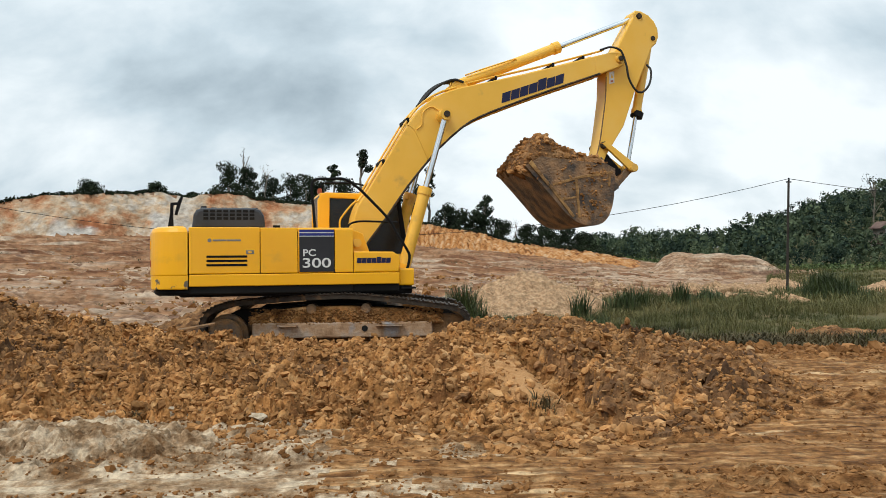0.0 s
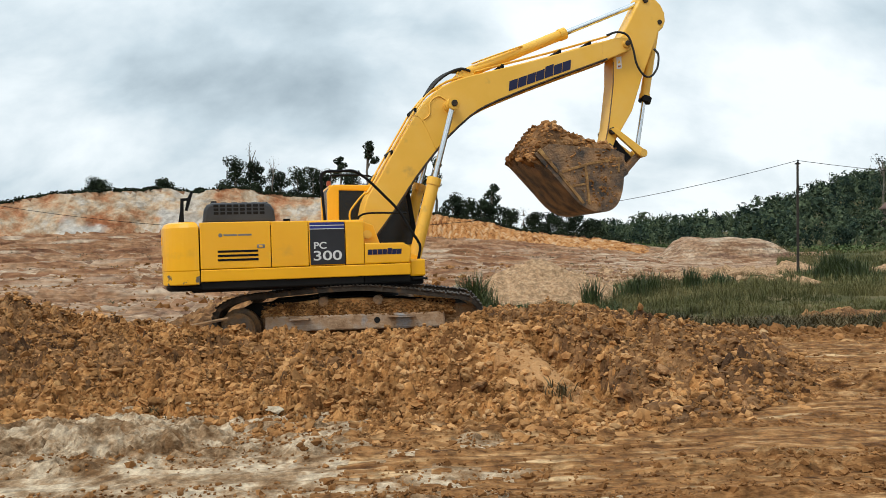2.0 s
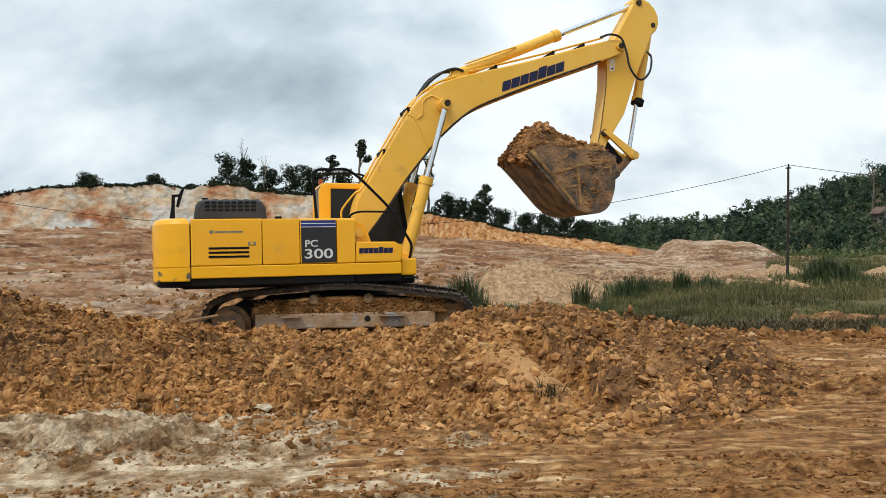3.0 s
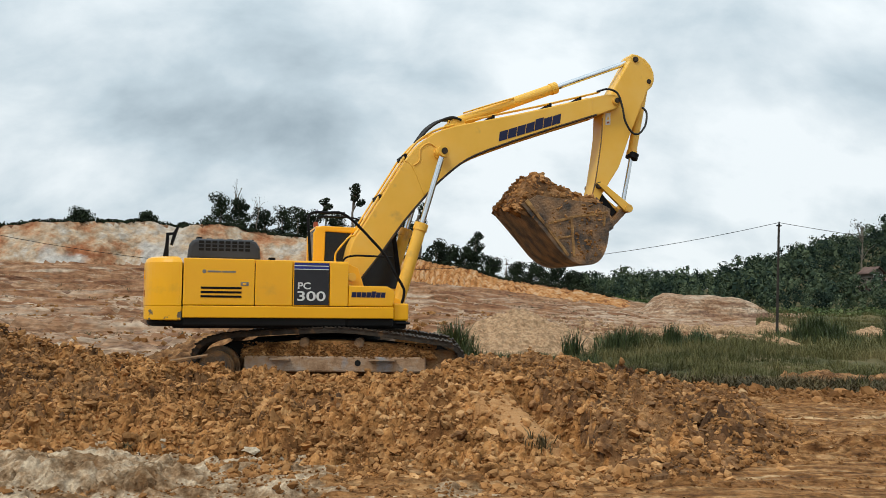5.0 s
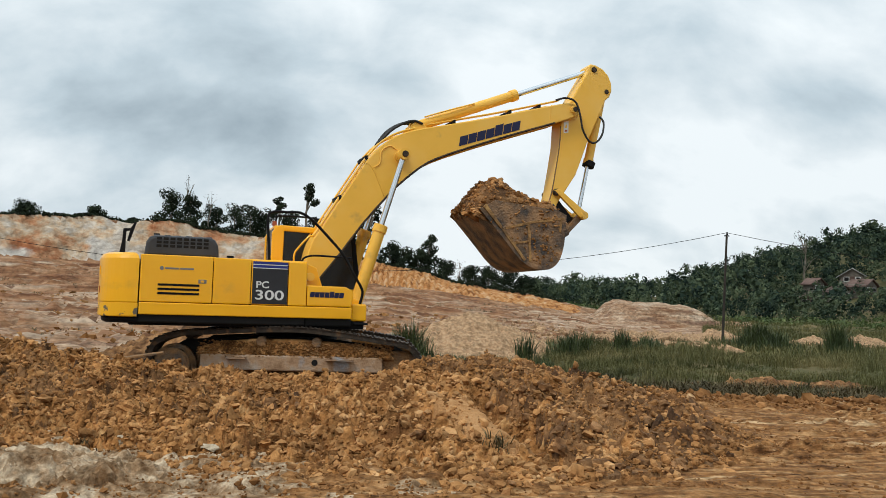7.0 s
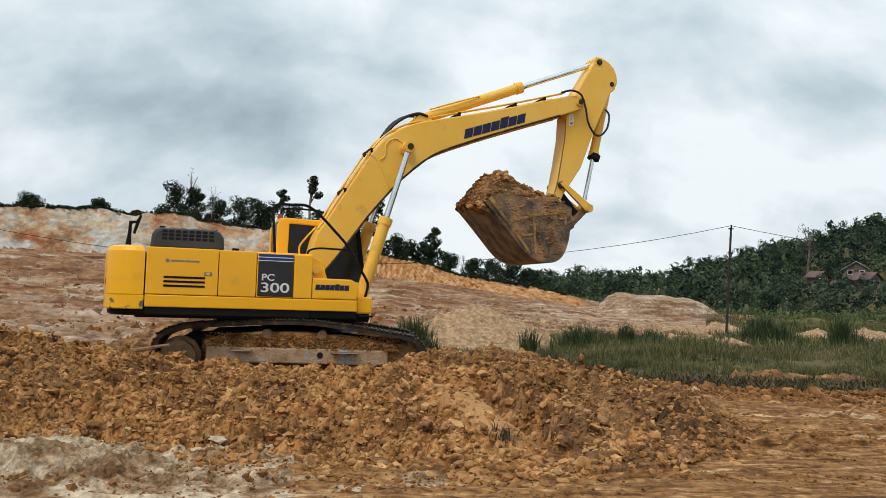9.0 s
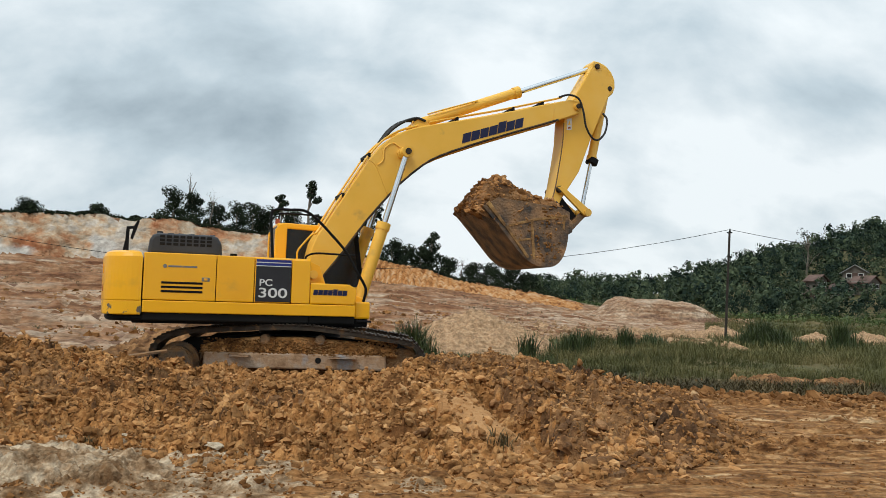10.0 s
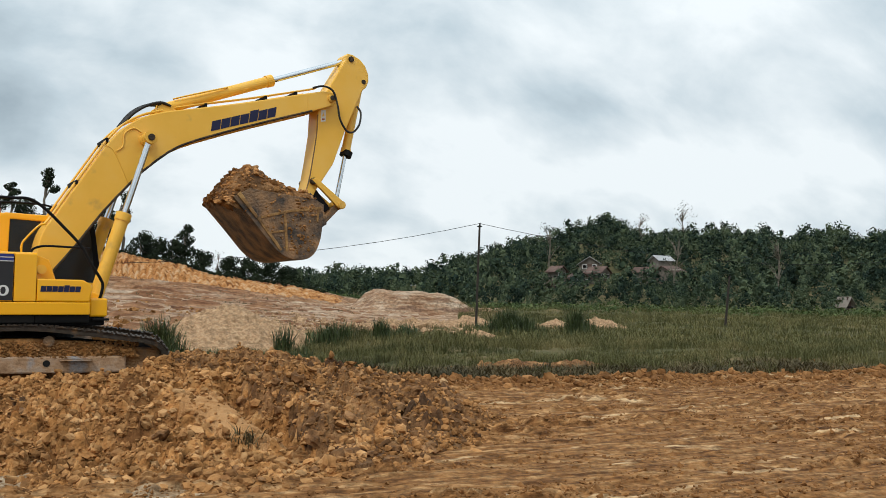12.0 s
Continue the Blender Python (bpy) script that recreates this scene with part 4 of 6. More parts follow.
up_part("mirror_head", plate([(-3.03, 2.60), (-2.995, 2.59), (-2.93, 2.80), (-2.90, 2.90), (-2.93, 2.90), (-2.985, 2.80)], -1.13, -0.92, 0.008), M_BLACK, mirror)
up_part("grab_rail", hose([(-0.22, -0.72, 2.36), (-0.22, -0.72, 2.52), (-0.16, -0.72, 2.63), (0.02, -0.72, 2.84), (0.12, -0.72, 2.88)], 0.017), M_YELLOW, label="thin yellow grab rail")

# cab on the far side
cab = up_part("cab", merge(
    box(-0.50, 1.22, 0.26, 1.36, 1.36, 1.95, 0.04),
    plate([(-0.50, 1.9), (-0.50, 2.98), (-0.44, 3.09), (-0.34, 3.13), (1.02, 3.10), (1.10, 3.04), (1.08, 2.98), (-0.27, 3.02), (-0.29, 1.9)], 0.26, 0.34, 0.02),
    plate([(-0.50, 1.9), (-0.50, 2.98), (-0.44, 3.09), (-0.34, 3.13), (1.02, 3.10), (1.10, 3.04), (1.08, 2.98), (-0.27, 3.02), (-0.29, 1.9)], 1.28, 1.36, 0.02),
    box(-0.46, 1.06, 0.27, 1.35, 3.05, 3.12, 0.025),
    box(-0.50, -0.44, 0.27, 1.35, 1.9, 2.45, 0.01)), M_YELLOW, label="yellow operator cab with dark glass")
for y in (0.275, 1.30):
    up_part("pillar", plate([(1.02, 3.05), (1.10, 3.04), (1.24, 2.1), (1.22, 1.9), (1.13, 1.9), (1.14, 2.1)], y, y + 0.05, 0.01), M_BLACK, cab)
    up_part("side_window", plate([(-0.28, 1.95), (1.14, 1.95), (1.15, 2.1), (1.03, 3.0), (-0.27, 3.02)], y + 0.012, y + 0.022, 0), M_GLASS, cab, "tinted glass")
up_part("windscreen", merge(hose([(1.08, 0.33, 3.02), (1.20, 0.33, 2.1)], 0.008, 4, smooth=False), plate([(1.07, 3.03), (1.08, 3.03), (1.215, 2.1), (1.205, 1.95), (1.195, 1.95)], 0.33, 1.3, 0)), M_GLASS, cab)
up_part("rear_window", box(-0.475, -0.465, 0.3, 1.32, 2.45, 3.06, 0), M_GLASS, cab)
up_part("seat", merge(box(0.0, 0.5, 0.55, 1.05, 1.95, 2.12, 0.04), plate([(-0.05, 2.05), (0.08, 2.05), (0.0, 2.75), (-0.12, 2.75)], 0.55, 1.05, 0.04)), M_SEAT, cab)
up_part("beacon", tube((-0.43, 0.5, 3.12), (-0.43, 0.5, 3.22), 0.05, 0.04, bevel=0.01), M_RED, cab, "orange beacon")
up_part("roof_guard", hose([(-0.40, 0.5, 3.10), (-0.40, 0.5, 3.28), (-0.3, 0.5, 3.33), (0.3, 0.5, 3.32), (0.55, 0.5, 3.22), (0.7, 0.5, 3.11)], 0.018), M_BLACK, cab)
# hand rails
rail = up_part("hand_rail", hose([(-0.73, -1.3, 2.36), (-0.76, -1.3, 2.75), (-0.78, -1.3, 3.10), (-0.70, -1.3, 3.20), (-0.45, -1.3, 3.21), (-0.22, -1.3, 3.21), (0.0, -1.3, 3.08), (0.28, -1.3, 2.81),
                                  (0.56, -1.3, 2.51), (0.74, -1.3, 2.2), (0.88, -1.3, 1.98), (0.92, -1.3, 1.85), (0.87, -1.3, 1.62)], 0.024), M_BLACK, label="thin black hand rail")
up_part("hand_rail", hose([(-0.12, -0.95, 2.36), (-0.08, -0.95, 2.45), (0.08, -0.95, 2.50), (0.4, -0.95, 2.50), (0.78, -0.95, 2.49)], 0.018), M_BLACK)
up_part("boom_bracket", plate([(-0.09, 1.9), (-0.09, 2.30), (0.02, 2.38), (0.22, 2.30), (0.34, 1.95), (0.5, 1.5), (-0.05, 1.5)], -0.60, -0.44, 0.02), M_YELLOW)
up_part("boom_bracket", plate([(-0.09, 1.9), (-0.09, 2.30), (0.02, 2.38), (0.22, 2.30), (0.34, 1.95), (0.5, 1.5), (-0.05, 1.5)], 0.44, 0.60, 0.02), M_YELLOW)
up_part("foot_pin", tube((0.10, -0.66, 2.13), (0.10, 0.66, 2.13), 0.08, bevel=0.01), M_BOOM)
up_part("nose_plate", plate([(0.3, 1.3), (1.02, 1.3), (1.04, 1.5), (1.0, 1.72), (0.8, 1.8), (0.3, 1.7)], -0.86, 0.86, 0.03), M_YELLOW)

# boom
top_line = smooth_line([(0.03, 0, 2.24), (0.14, 0, 2.76), (0.33, 0, 3.07), (0.57, 0, 3.47), (1.00, 0, 4.17), (1.19, 0, 4.46), (1.45, 0, 4.75), (1.76, 0, 4.96), (2.16, 0, 5.11), (3.0, 0, 5.32), (3.83, 0, 5.54),
                        (4.83, 0, 5.83), (5.34, 0, 5.97)], 4)
tip_arc = [(5.52 + 0.15 * math.cos(a), 0, 5.84 + 0.15 * math.sin(a)) for a in (radians(d) for d in (80, 50, 20, -10, -40, -70))]
low_line = smooth_line([(5.09, 0, 5.51), (4.33, 0, 5.24), (3.59, 0, 4.97), (3.00, 0, 4.74), (2.53, 0, 4.54), (2.19, 0, 4.33), (1.74, 0, 3.93), (1.52, 0, 3.68), (1.10, 0, 3.17), (0.68, 0, 2.57), (0.38, 0, 2.18), (0.24, 0, 2.0),
                        (0.08, 0, 1.96), (-0.04, 0, 2.06)], 4)
outline = [(p[0], p[2]) for p in [*top_line, *tip_arc, *low_line]]
boom = up_part("boom", plate(outline, -0.36, 0.36, 0.022), M_BOOM, label="long bent yellow boom")
wordmark(2.99, 4.30, 4.84, 5.035, -0.362, boom, 0.352)
up_part("boom_tip_boss", tube((5.52, -0.42, 5.84), (5.52, 0.42, 5.84), 0.085, bevel=0.012), M_BOOM, boom)
up_part("pin", tube((5.52, -0.45, 5.84), (5.52, 0.45, 5.84), 0.05), M_SHOE, boom)
up_part("cylinder_boss", tube((1.80, -0.44, 4.53), (1.80, 0.44, 4.53), 0.12, bevel=0.015), M_BOOM, boom)
up_part("pin", tube((1.80, -0.74, 4.53), (1.80, 0.74, 4.53), 0.06, bevel=0.008), M_SHOE, boom)
up_part("seam_weld", hose([(1.03, -0.362, 4.38), (1.25, -0.362, 4.27), (1.52, -0.362, 3.70)], 0.006, 6), M_BOOM, boom)
up_part("seam_weld", hose([(5.0, -0.362, 5.88), (4.98, -0.362, 5.49)], 0.006, 6), M_BOOM, boom)
up_part("grease_line", hose([(1.72, -0.37, 4.66), (1.58, -0.37, 4.72), (1.42, -0.37, 4.60), (1.40, -0.37, 4.38), (1.30, -0.37, 4.28)], 0.012), M_BOOM, boom)
for y in (-0.22, 0.22):
    up_part("cylinder_lug", plate([(1.98, 5.05), (2.05, 5.22), (2.16, 5.30), (2.28, 5.25), (2.40, 5.14)], y - 0.03, y + 0.03, 0.01), M_BOOM, boom)
for dy in (-0.30, -0.22, 0.30):
    up_part("steel_pipe", hose([(0.17, dy, 2.90), (0.31, dy, 3.10), (0.55, dy, 3.50), (0.97, dy, 4.19), (1.16, dy, 4.49), (1.42, dy, 4.79), (1.74, dy, 5.00), (2.1, dy, 5.13)], 0.020, 8, 6), M_BOOM, boom)
    up_part("steel_pipe", hose([(2.35, dy, 5.22), (3.0, dy, 5.40), (3.83, dy, 5.62), (4.83, dy, 5.91), (5.2, dy, 6.02)], 0.016, 8, 6), M_BOOM, boom)
for x, z in ((0.66, 3.66), (1.14, 4.46), (2.9, 5.33), (4.1, 5.65), (4.75, 5.83)):
    up_part("pipe_clamp", box(x - 0.025, x + 0.025, -0.335, 0.335, z - 0.03, z + 0.045, 0.008), M_BLACK, boom)
for k, dy in enumerate((-0.26, -0.12, 0.05)):
    up_part("rubber_hose", hose([(1.40, dy, 4.78), (1.60, dy, 5.02 + 0.02 * k), (1.85, dy, 5.20 + 0.02 * k), (2.08, dy, 5.28), (2.26, dy, 5.24)], 0.026), M_RUBBER, boom)
up_part("rubber_hose", hose([(5.1, -0.36, 6.00), (5.32, -0.40, 6.06), (5.52, -0.44, 5.98), (5.62, -0.46, 5.7), (5.68, -0.46, 5.42), (5.84, -0.44, 5.20), (6.02, -0.4, 5.19), (6.2, -0.34, 5.38), (6.28, -0.26, 5.66), (6.22, -0.2, 5.8)], 0.022),
        M_RUBBER, boom)

# weld bead, thick and dark to paint the shade under the boom's edge
low_pts = [(p[0], -0.362, p[2] + 0.012) for p in low_line[:-8:2]]
up_part("lower_weld_shade", hose(low_pts, 0.022, 6, smooth=False), M_SHOE, boom, "weld darkened to stand in for shade along the lower edge")
up_part("lower_flange", hose([(p[0], 0.0, p[2] - 0.004) for p in low_line[:-8:2]], 0.02, 6, smooth=False), M_BOOM, boom)
# stick
stick_line = [(5.92, 6.76), (5.93, 6.85), (5.98, 6.91), (6.10, 6.90), (6.27, 6.83), (6.40, 6.71), (6.48, 6.55), (6.49, 6.38), (6.44, 6.25), (6.34, 6.16), (5.92, 5.19), (5.67, 4.51), (5.42, 4.13), (5.28, 3.92), (5.18, 3.70), (5.05, 3.60),
              (5.0, 3.60), (5.02, 3.77), (5.12, 4.14), (5.20, 4.62), (5.27, 5.10), (5.29, 5.55), (5.38, 5.85), (5.52, 6.07)]
stick = up_part("stick", plate(stick_line, -0.22, 0.22, 0.025), M_BOOM, label="yellow dipper stick")
up_part("pin", tube((6.05, -0.25, 6.79), (6.05, 0.25, 6.79), 0.06, bevel=0.008), M_SHOE, stick)
up_part("pin", tube((6.36, -0.24, 6.35), (6.36, 0.24, 6.35), 0.05, bevel=0.008), M_SHOE, stick)
up_part("pin", tube((5.20, -0.31, 4.10), (5.20, 0.31, 4.10), 0.07, bevel=0.012), M_SHOE, stick)
up_part("pin", tube((5.06, -0.40, 3.70), (5.06, 0.40, 3.70), 0.08, bevel=0.012), M_SHOE, stick)
up_part("scuffed_edge", hose([(5.03, -0.215, 3.80), (5.125, -0.215, 4.15), (5.205, -0.215, 4.62), (5.275, -0.215, 5.10), (5.295, -0.215, 5.5)], 0.012, 6), M_STEEL, stick, "rust-brown scuffed edge")
up_part("warning_label", plate([(5.36, 5.36), (5.47, 5.38), (5.47, 5.62), (5.36, 5.60)], -0.226, -0.212, 0.001), M_WHITE, stick)
up_part("warning_mark", plate([(5.385, 5.47), (5.445, 5.48), (5.415, 5.57)], -0.228, -0.212, 0.001), M_BOOM, stick)
up_part("warning_mark", plate([(5.385, 5.39), (5.445, 5.40), (5.445, 5.44), (5.385, 5.43)], -0.228, -0.212, 0.001), M_RED, stick)


def ram(name, p, q, split, r, rod_r, label):
    """A hydraulic ram from p to q: barrel as far as split of the way, chrome rod beyond, eyes at both ends."""
    p, q = Vector(p), Vector(q)
    m_ = p.lerp(q, split)
    d = (q - p).normalized()
    ob = up_part(name, merge(tube(p, m_, r, bevel=0.01), tube(m_ - d * 0.12, m_ + d * 0.03, r * 1.16, bevel=0.01)), M_BOOM, exc, label)
    up_part("rod", tube(m_, q, rod_r), M_CHROME, ob, "chrome rod")
    side = Vector((0, 1, 0))
    for e_, k_ in ((p, 1.15), (q, 1.05)):
        up_part("eye", tube(e_ - side * 0.09, e_ + side * 0.09, r * k_, bevel=0.01), M_BOOM, ob)
    return ob


ram("boom_ram", (0.94, -0.62, 1.60), (1.80, -0.62, 4.53), 0.52, 0.115, 0.055, "yellow boom ram with a chrome rod")
ram("boom_ram", (0.94, 0.62, 1.60), (1.80, 0.62, 4.53), 0.52, 0.115, 0.055, "yellow boom ram with a chrome rod")
sr = ram("stick_ram", (2.18, 0, 5.22), (6.03, 0, 6.80), 0.56, 0.105, 0.055, "yellow stick ram with a chrome rod")
up_part("oil_pipe", hose([(2.35, -0.09, 5.42), (2.7, -0.12, 5.55), (3.2, -0.12, 5.73), (3.4, -0.1, 5.80)], 0.016), M_BOOM, sr)
br = ram("bucket_ram", (6.36, 0, 6.30), (5.83, 0, 3.66), 0.57, 0.095, 0.045, "yellow bucket ram with a chrome rod")
up_part("ram_collar", tube((6.10, 0, 4.85), (6.06, 0, 4.74), 0.13), M_BLACK, br)
for y in (-0.28, 0.28):
    link = up_part("bucket_link", plate([(5.13, 4.13), (5.24, 4.17), (5.90, 3.70), (5.86, 3.58), (5.76, 3.58)], y - 0.035, y + 0.035, 0.012), M_BOOM)
up_part("link_pin", tube((5.83, -0.34, 3.65), (5.83, 0.34, 3.65), 0.085, bevel=0.01), M_BOOM)
for y in (-0.2, 0.2):
    up_part("link_arm", plate([(5.76, 3.70), (5.90, 3.66), (5.47, 3.22), (5.36, 3.30)], y - 0.05, y + 0.05, 0.012), M_STEEL)
up_part("link_arm", plate([(5.10, 4.0), (5.2, 4.05), (5.62, 3.58), (5.5, 3.48)], -0.2, 0.2, 0.012), M_BLACK)

# bucket: floor and back as one bent shell, two cheeks, wear strips, teeth
prof = smooth_line([(3.29, 0, 3.57), (3.60, 0, 3.24), (3.88, 0, 2.93), (4.15, 0, 2.64), (4.42, 0, 2.48), (4.74, 0, 2.45), (4.97, 0, 2.58), (5.10, 0, 2.88), (5.15, 0, 3.30)], 4)
cen = Vector((4.35, 0, 3.5))
inner = [p + (cen - p).normalized() * 0.05 for p in prof]
BW = 0.80
bucket = up_part("bucket", plate([(p[0], p[2]) for p in prof] + [(p[0], p[2]) for p in inner[::-1]], -BW, BW, 0.008), M_BUCKET, label="dark mud-caked steel digging bucket")
for y in (-BW - 0.02, BW):
    up_part("cheek", plate([(p[0], p[2]) for p in prof] + [(5.16, 3.56), (4.95, 3.66), (4.55, 3.68), (4.05, 3.72), (3.62, 3.76)], y, y + 0.03, 0.006), M_BUCKET, bucket)
up_part("wear_strip", plate([(3.36, 3.62), (3.74, 3.20), (3.78, 3.24), (3.42, 3.68)], -BW - 0.045, -BW - 0.01, 0.006), M_WORNYEL, bucket)
up_part("wear_strip", plate([(3.76, 3.19), (4.24, 2.60), (4.29, 2.63), (3.80, 3.24)], -BW - 0.035, -BW - 0.01, 0.006), M_WORNYEL, bucket)
for pts_ in ([(3.85, 3.20), (4.45, 3.36), (5.10, 3.46), (5.10, 3.51), (4.44, 3.41), (3.84, 3.25)], [(4.30, 3.36), (4.36, 2.60), (4.41, 2.60), (4.36, 3.37)], [(4.02, 2.92), (4.36, 2.98), (4.36, 3.02), (4.02, 2.96)],
             [(5.02, 3.48), (5.0, 3.22), (5.04, 3.2), (5.07, 3.48)]):
    up_part("wear_bar", plate(pts_, -BW - 0.034, -BW - 0.01, 0.005), M_WORNYEL, bucket)
for y in (-0.36, -0.2, 0.2, 0.36):
    up_part("bucket_ear", plate([(4.95, 3.55), (4.98, 3.80), (5.08, 3.84), (5.2, 3.72), (5.45, 3.40), (5.45, 3.22), (5.3, 3.12), (5.18, 3.2)], y - 0.025, y + 0.025, 0.01), M_BUCKET, bucket)
for k in range(5):
    y = -0.62 + 0.31 * k
    up_part("tooth", plate([(3.38, 3.52), (3.32, 3.47), (3.25, 3.58), (3.28, 3.60)], y - 0.05, y + 0.05, 0.008), M_STEEL, bucket)

# mud caked on the bucket's cheek and floor
n = 520
bx_, bz_ = rng.uniform(3.5, 5.1, n), rng.uniform(2.5, 3.7, n)
ok = (bx_ < 5.0) & (bz_ > 2.56 + np.maximum(0, (4.2 - bx_)) * 1.15 + np.maximum(0, bx_ - 4.75) * 0.9) & (fbm(bx_ * 2.5, bz_ * 2.5, 91) + 0.45 * (bx_ - 4.3) > rng.uniform(-0.3, 0.5, n))
bx_, bz_ = bx_[ok], bz_[ok]
cs_, sn_ = math.cos(radians(15)), math.sin(radians(15))
by_ = np.full(len(bx_), -BW - 0.015)
mud = scatter("caked_mud", bx_ * cs_ - by_ * sn_, bx_ * sn_ + by_ * cs_, bz_, 0.015 + 0.03 * rng.uniform(size=len(bx_)), bucket, M_CLOD)
# the load of clay, heaped over the bucket's rim
lp = smooth_line([(3.22, 0, 3.60), (3.36, 0, 3.86), (3.55, 0, 4.08), (3.70, 0, 4.20), (3.86, 0, 4.16), (4.05, 0, 4.06), (4.25, 0, 3.96), (4.42, 0, 3.89), (4.60, 0, 3.80), (4.85, 0, 3.80), (5.08, 0, 3.68)], 5)
nu, nv = len(lp), 46
LV = []
for i, p in enumerate(lp):
    for j in range(nv):
        v_ = -1 + 2 * j / (nv - 1)
        hgt = (1 - abs(v_) ** 5) ** 0.7
        q = Vector((p[0], v_ * (BW - 0.03), 3.45 + (p[2] - 3.45) * (0.25 + 0.75 * hgt)))
        s_ = Vector((q.x * 2.2, q.y * 2.2, q.z * 2.2))
        q += Vector((0.3, 0, 0.9)) * (0.11 * noise.noise(s_) + 0.08 * noise.noise(s_ * 2.3) + 0.05 * noise.noise(s_ * 5.1))
        LV.append(SWING @ q + Vector((C[0], C[1], 0)))
under = [SWING @ Vector((4.3 + (p[0] - 4.3) * 0.55, (-1 + 2 * j / (nv - 1)) * (BW - 0.08), 3.25)) + Vector((C[0], C[1], 0)) for p in lp for j in range(nv)]
ii = np.arange(nu * nv).reshape(nu, nv)
f_top = np.stack([ii[:-1, :-1], ii[1:, :-1], ii[1:, 1:], ii[:-1, 1:]], -1).reshape(-1, 4)
rimi = np.concatenate([ii[:, 0], ii[-1, 1:], ii[-2::-1, -1], ii[0, -2::-1]])
f_rim = np.stack([rimi[:-1], rimi[1:], rimi[1:] + nu * nv, rimi[:-1] + nu * nv], -1)
load = tagged(new("clay_load", raw("clay_load", np.array([list(v) for v in LV + under]), np.concatenate([f_top, f_rim]), M_DAMP)), "heaped load of orange-brown clay in the bucket", "soil")
lv = np.array([list(v) for v in LV])
pk = rng.integers(0, len(lv), 900)
sz = np.minimum(0.024 * (1 - rng.uniform(size=900)) ** -0.4, 0.085)
scatter("loose_soil", lv[pk, 0], lv[pk, 1], lv[pk, 2], sz, load, M_CLOD)

# ---- undercarriage ----
part("car_body", merge(box(-1.0, 1.0, -1.0, 1.0, 0.45, 1.0, 0.05), box(-1.6, 1.6, -1.2, -0.7, 0.4, 0.75, 0.04), box(-1.6, 1.6, 0.7, 1.2, 0.4, 0.75, 0.04)), M_STEEL, exc)
part("swing_ring", tube((0, 0, 0.98), (0, 0, 1.24), 0.75, seg=40, bevel=0.02), M_BLACK, exc)
loop = smooth_line([(-2.30, 0, 0.55), (-2.25, 0, 0.82), (-2.12, 0, 0.97), (-1.78, 0, 1.08), (-1.22, 0, 1.13), (-0.46, 0, 1.18), (0.30, 0, 1.19), (1.06, 0, 1.11), (1.64, 0, 1.03), (2.03, 0, 0.96), (2.22, 0, 0.79), (2.30, 0, 0.5),
                    (2.18, 0, 0.22), (1.9, 0, 0.10), (1.0, 0, 0.05), (0, 0, 0.04), (-1, 0, 0.05), (-1.9, 0, 0.10), (-2.2, 0, 0.28), (-2.30, 0, 0.55)], 12)
dist = [0.0]
for a, b in zip(loop, loop[1:]):
    dist.append(dist[-1] + (b - a).length)
nshoe = 47
shoe_me = None
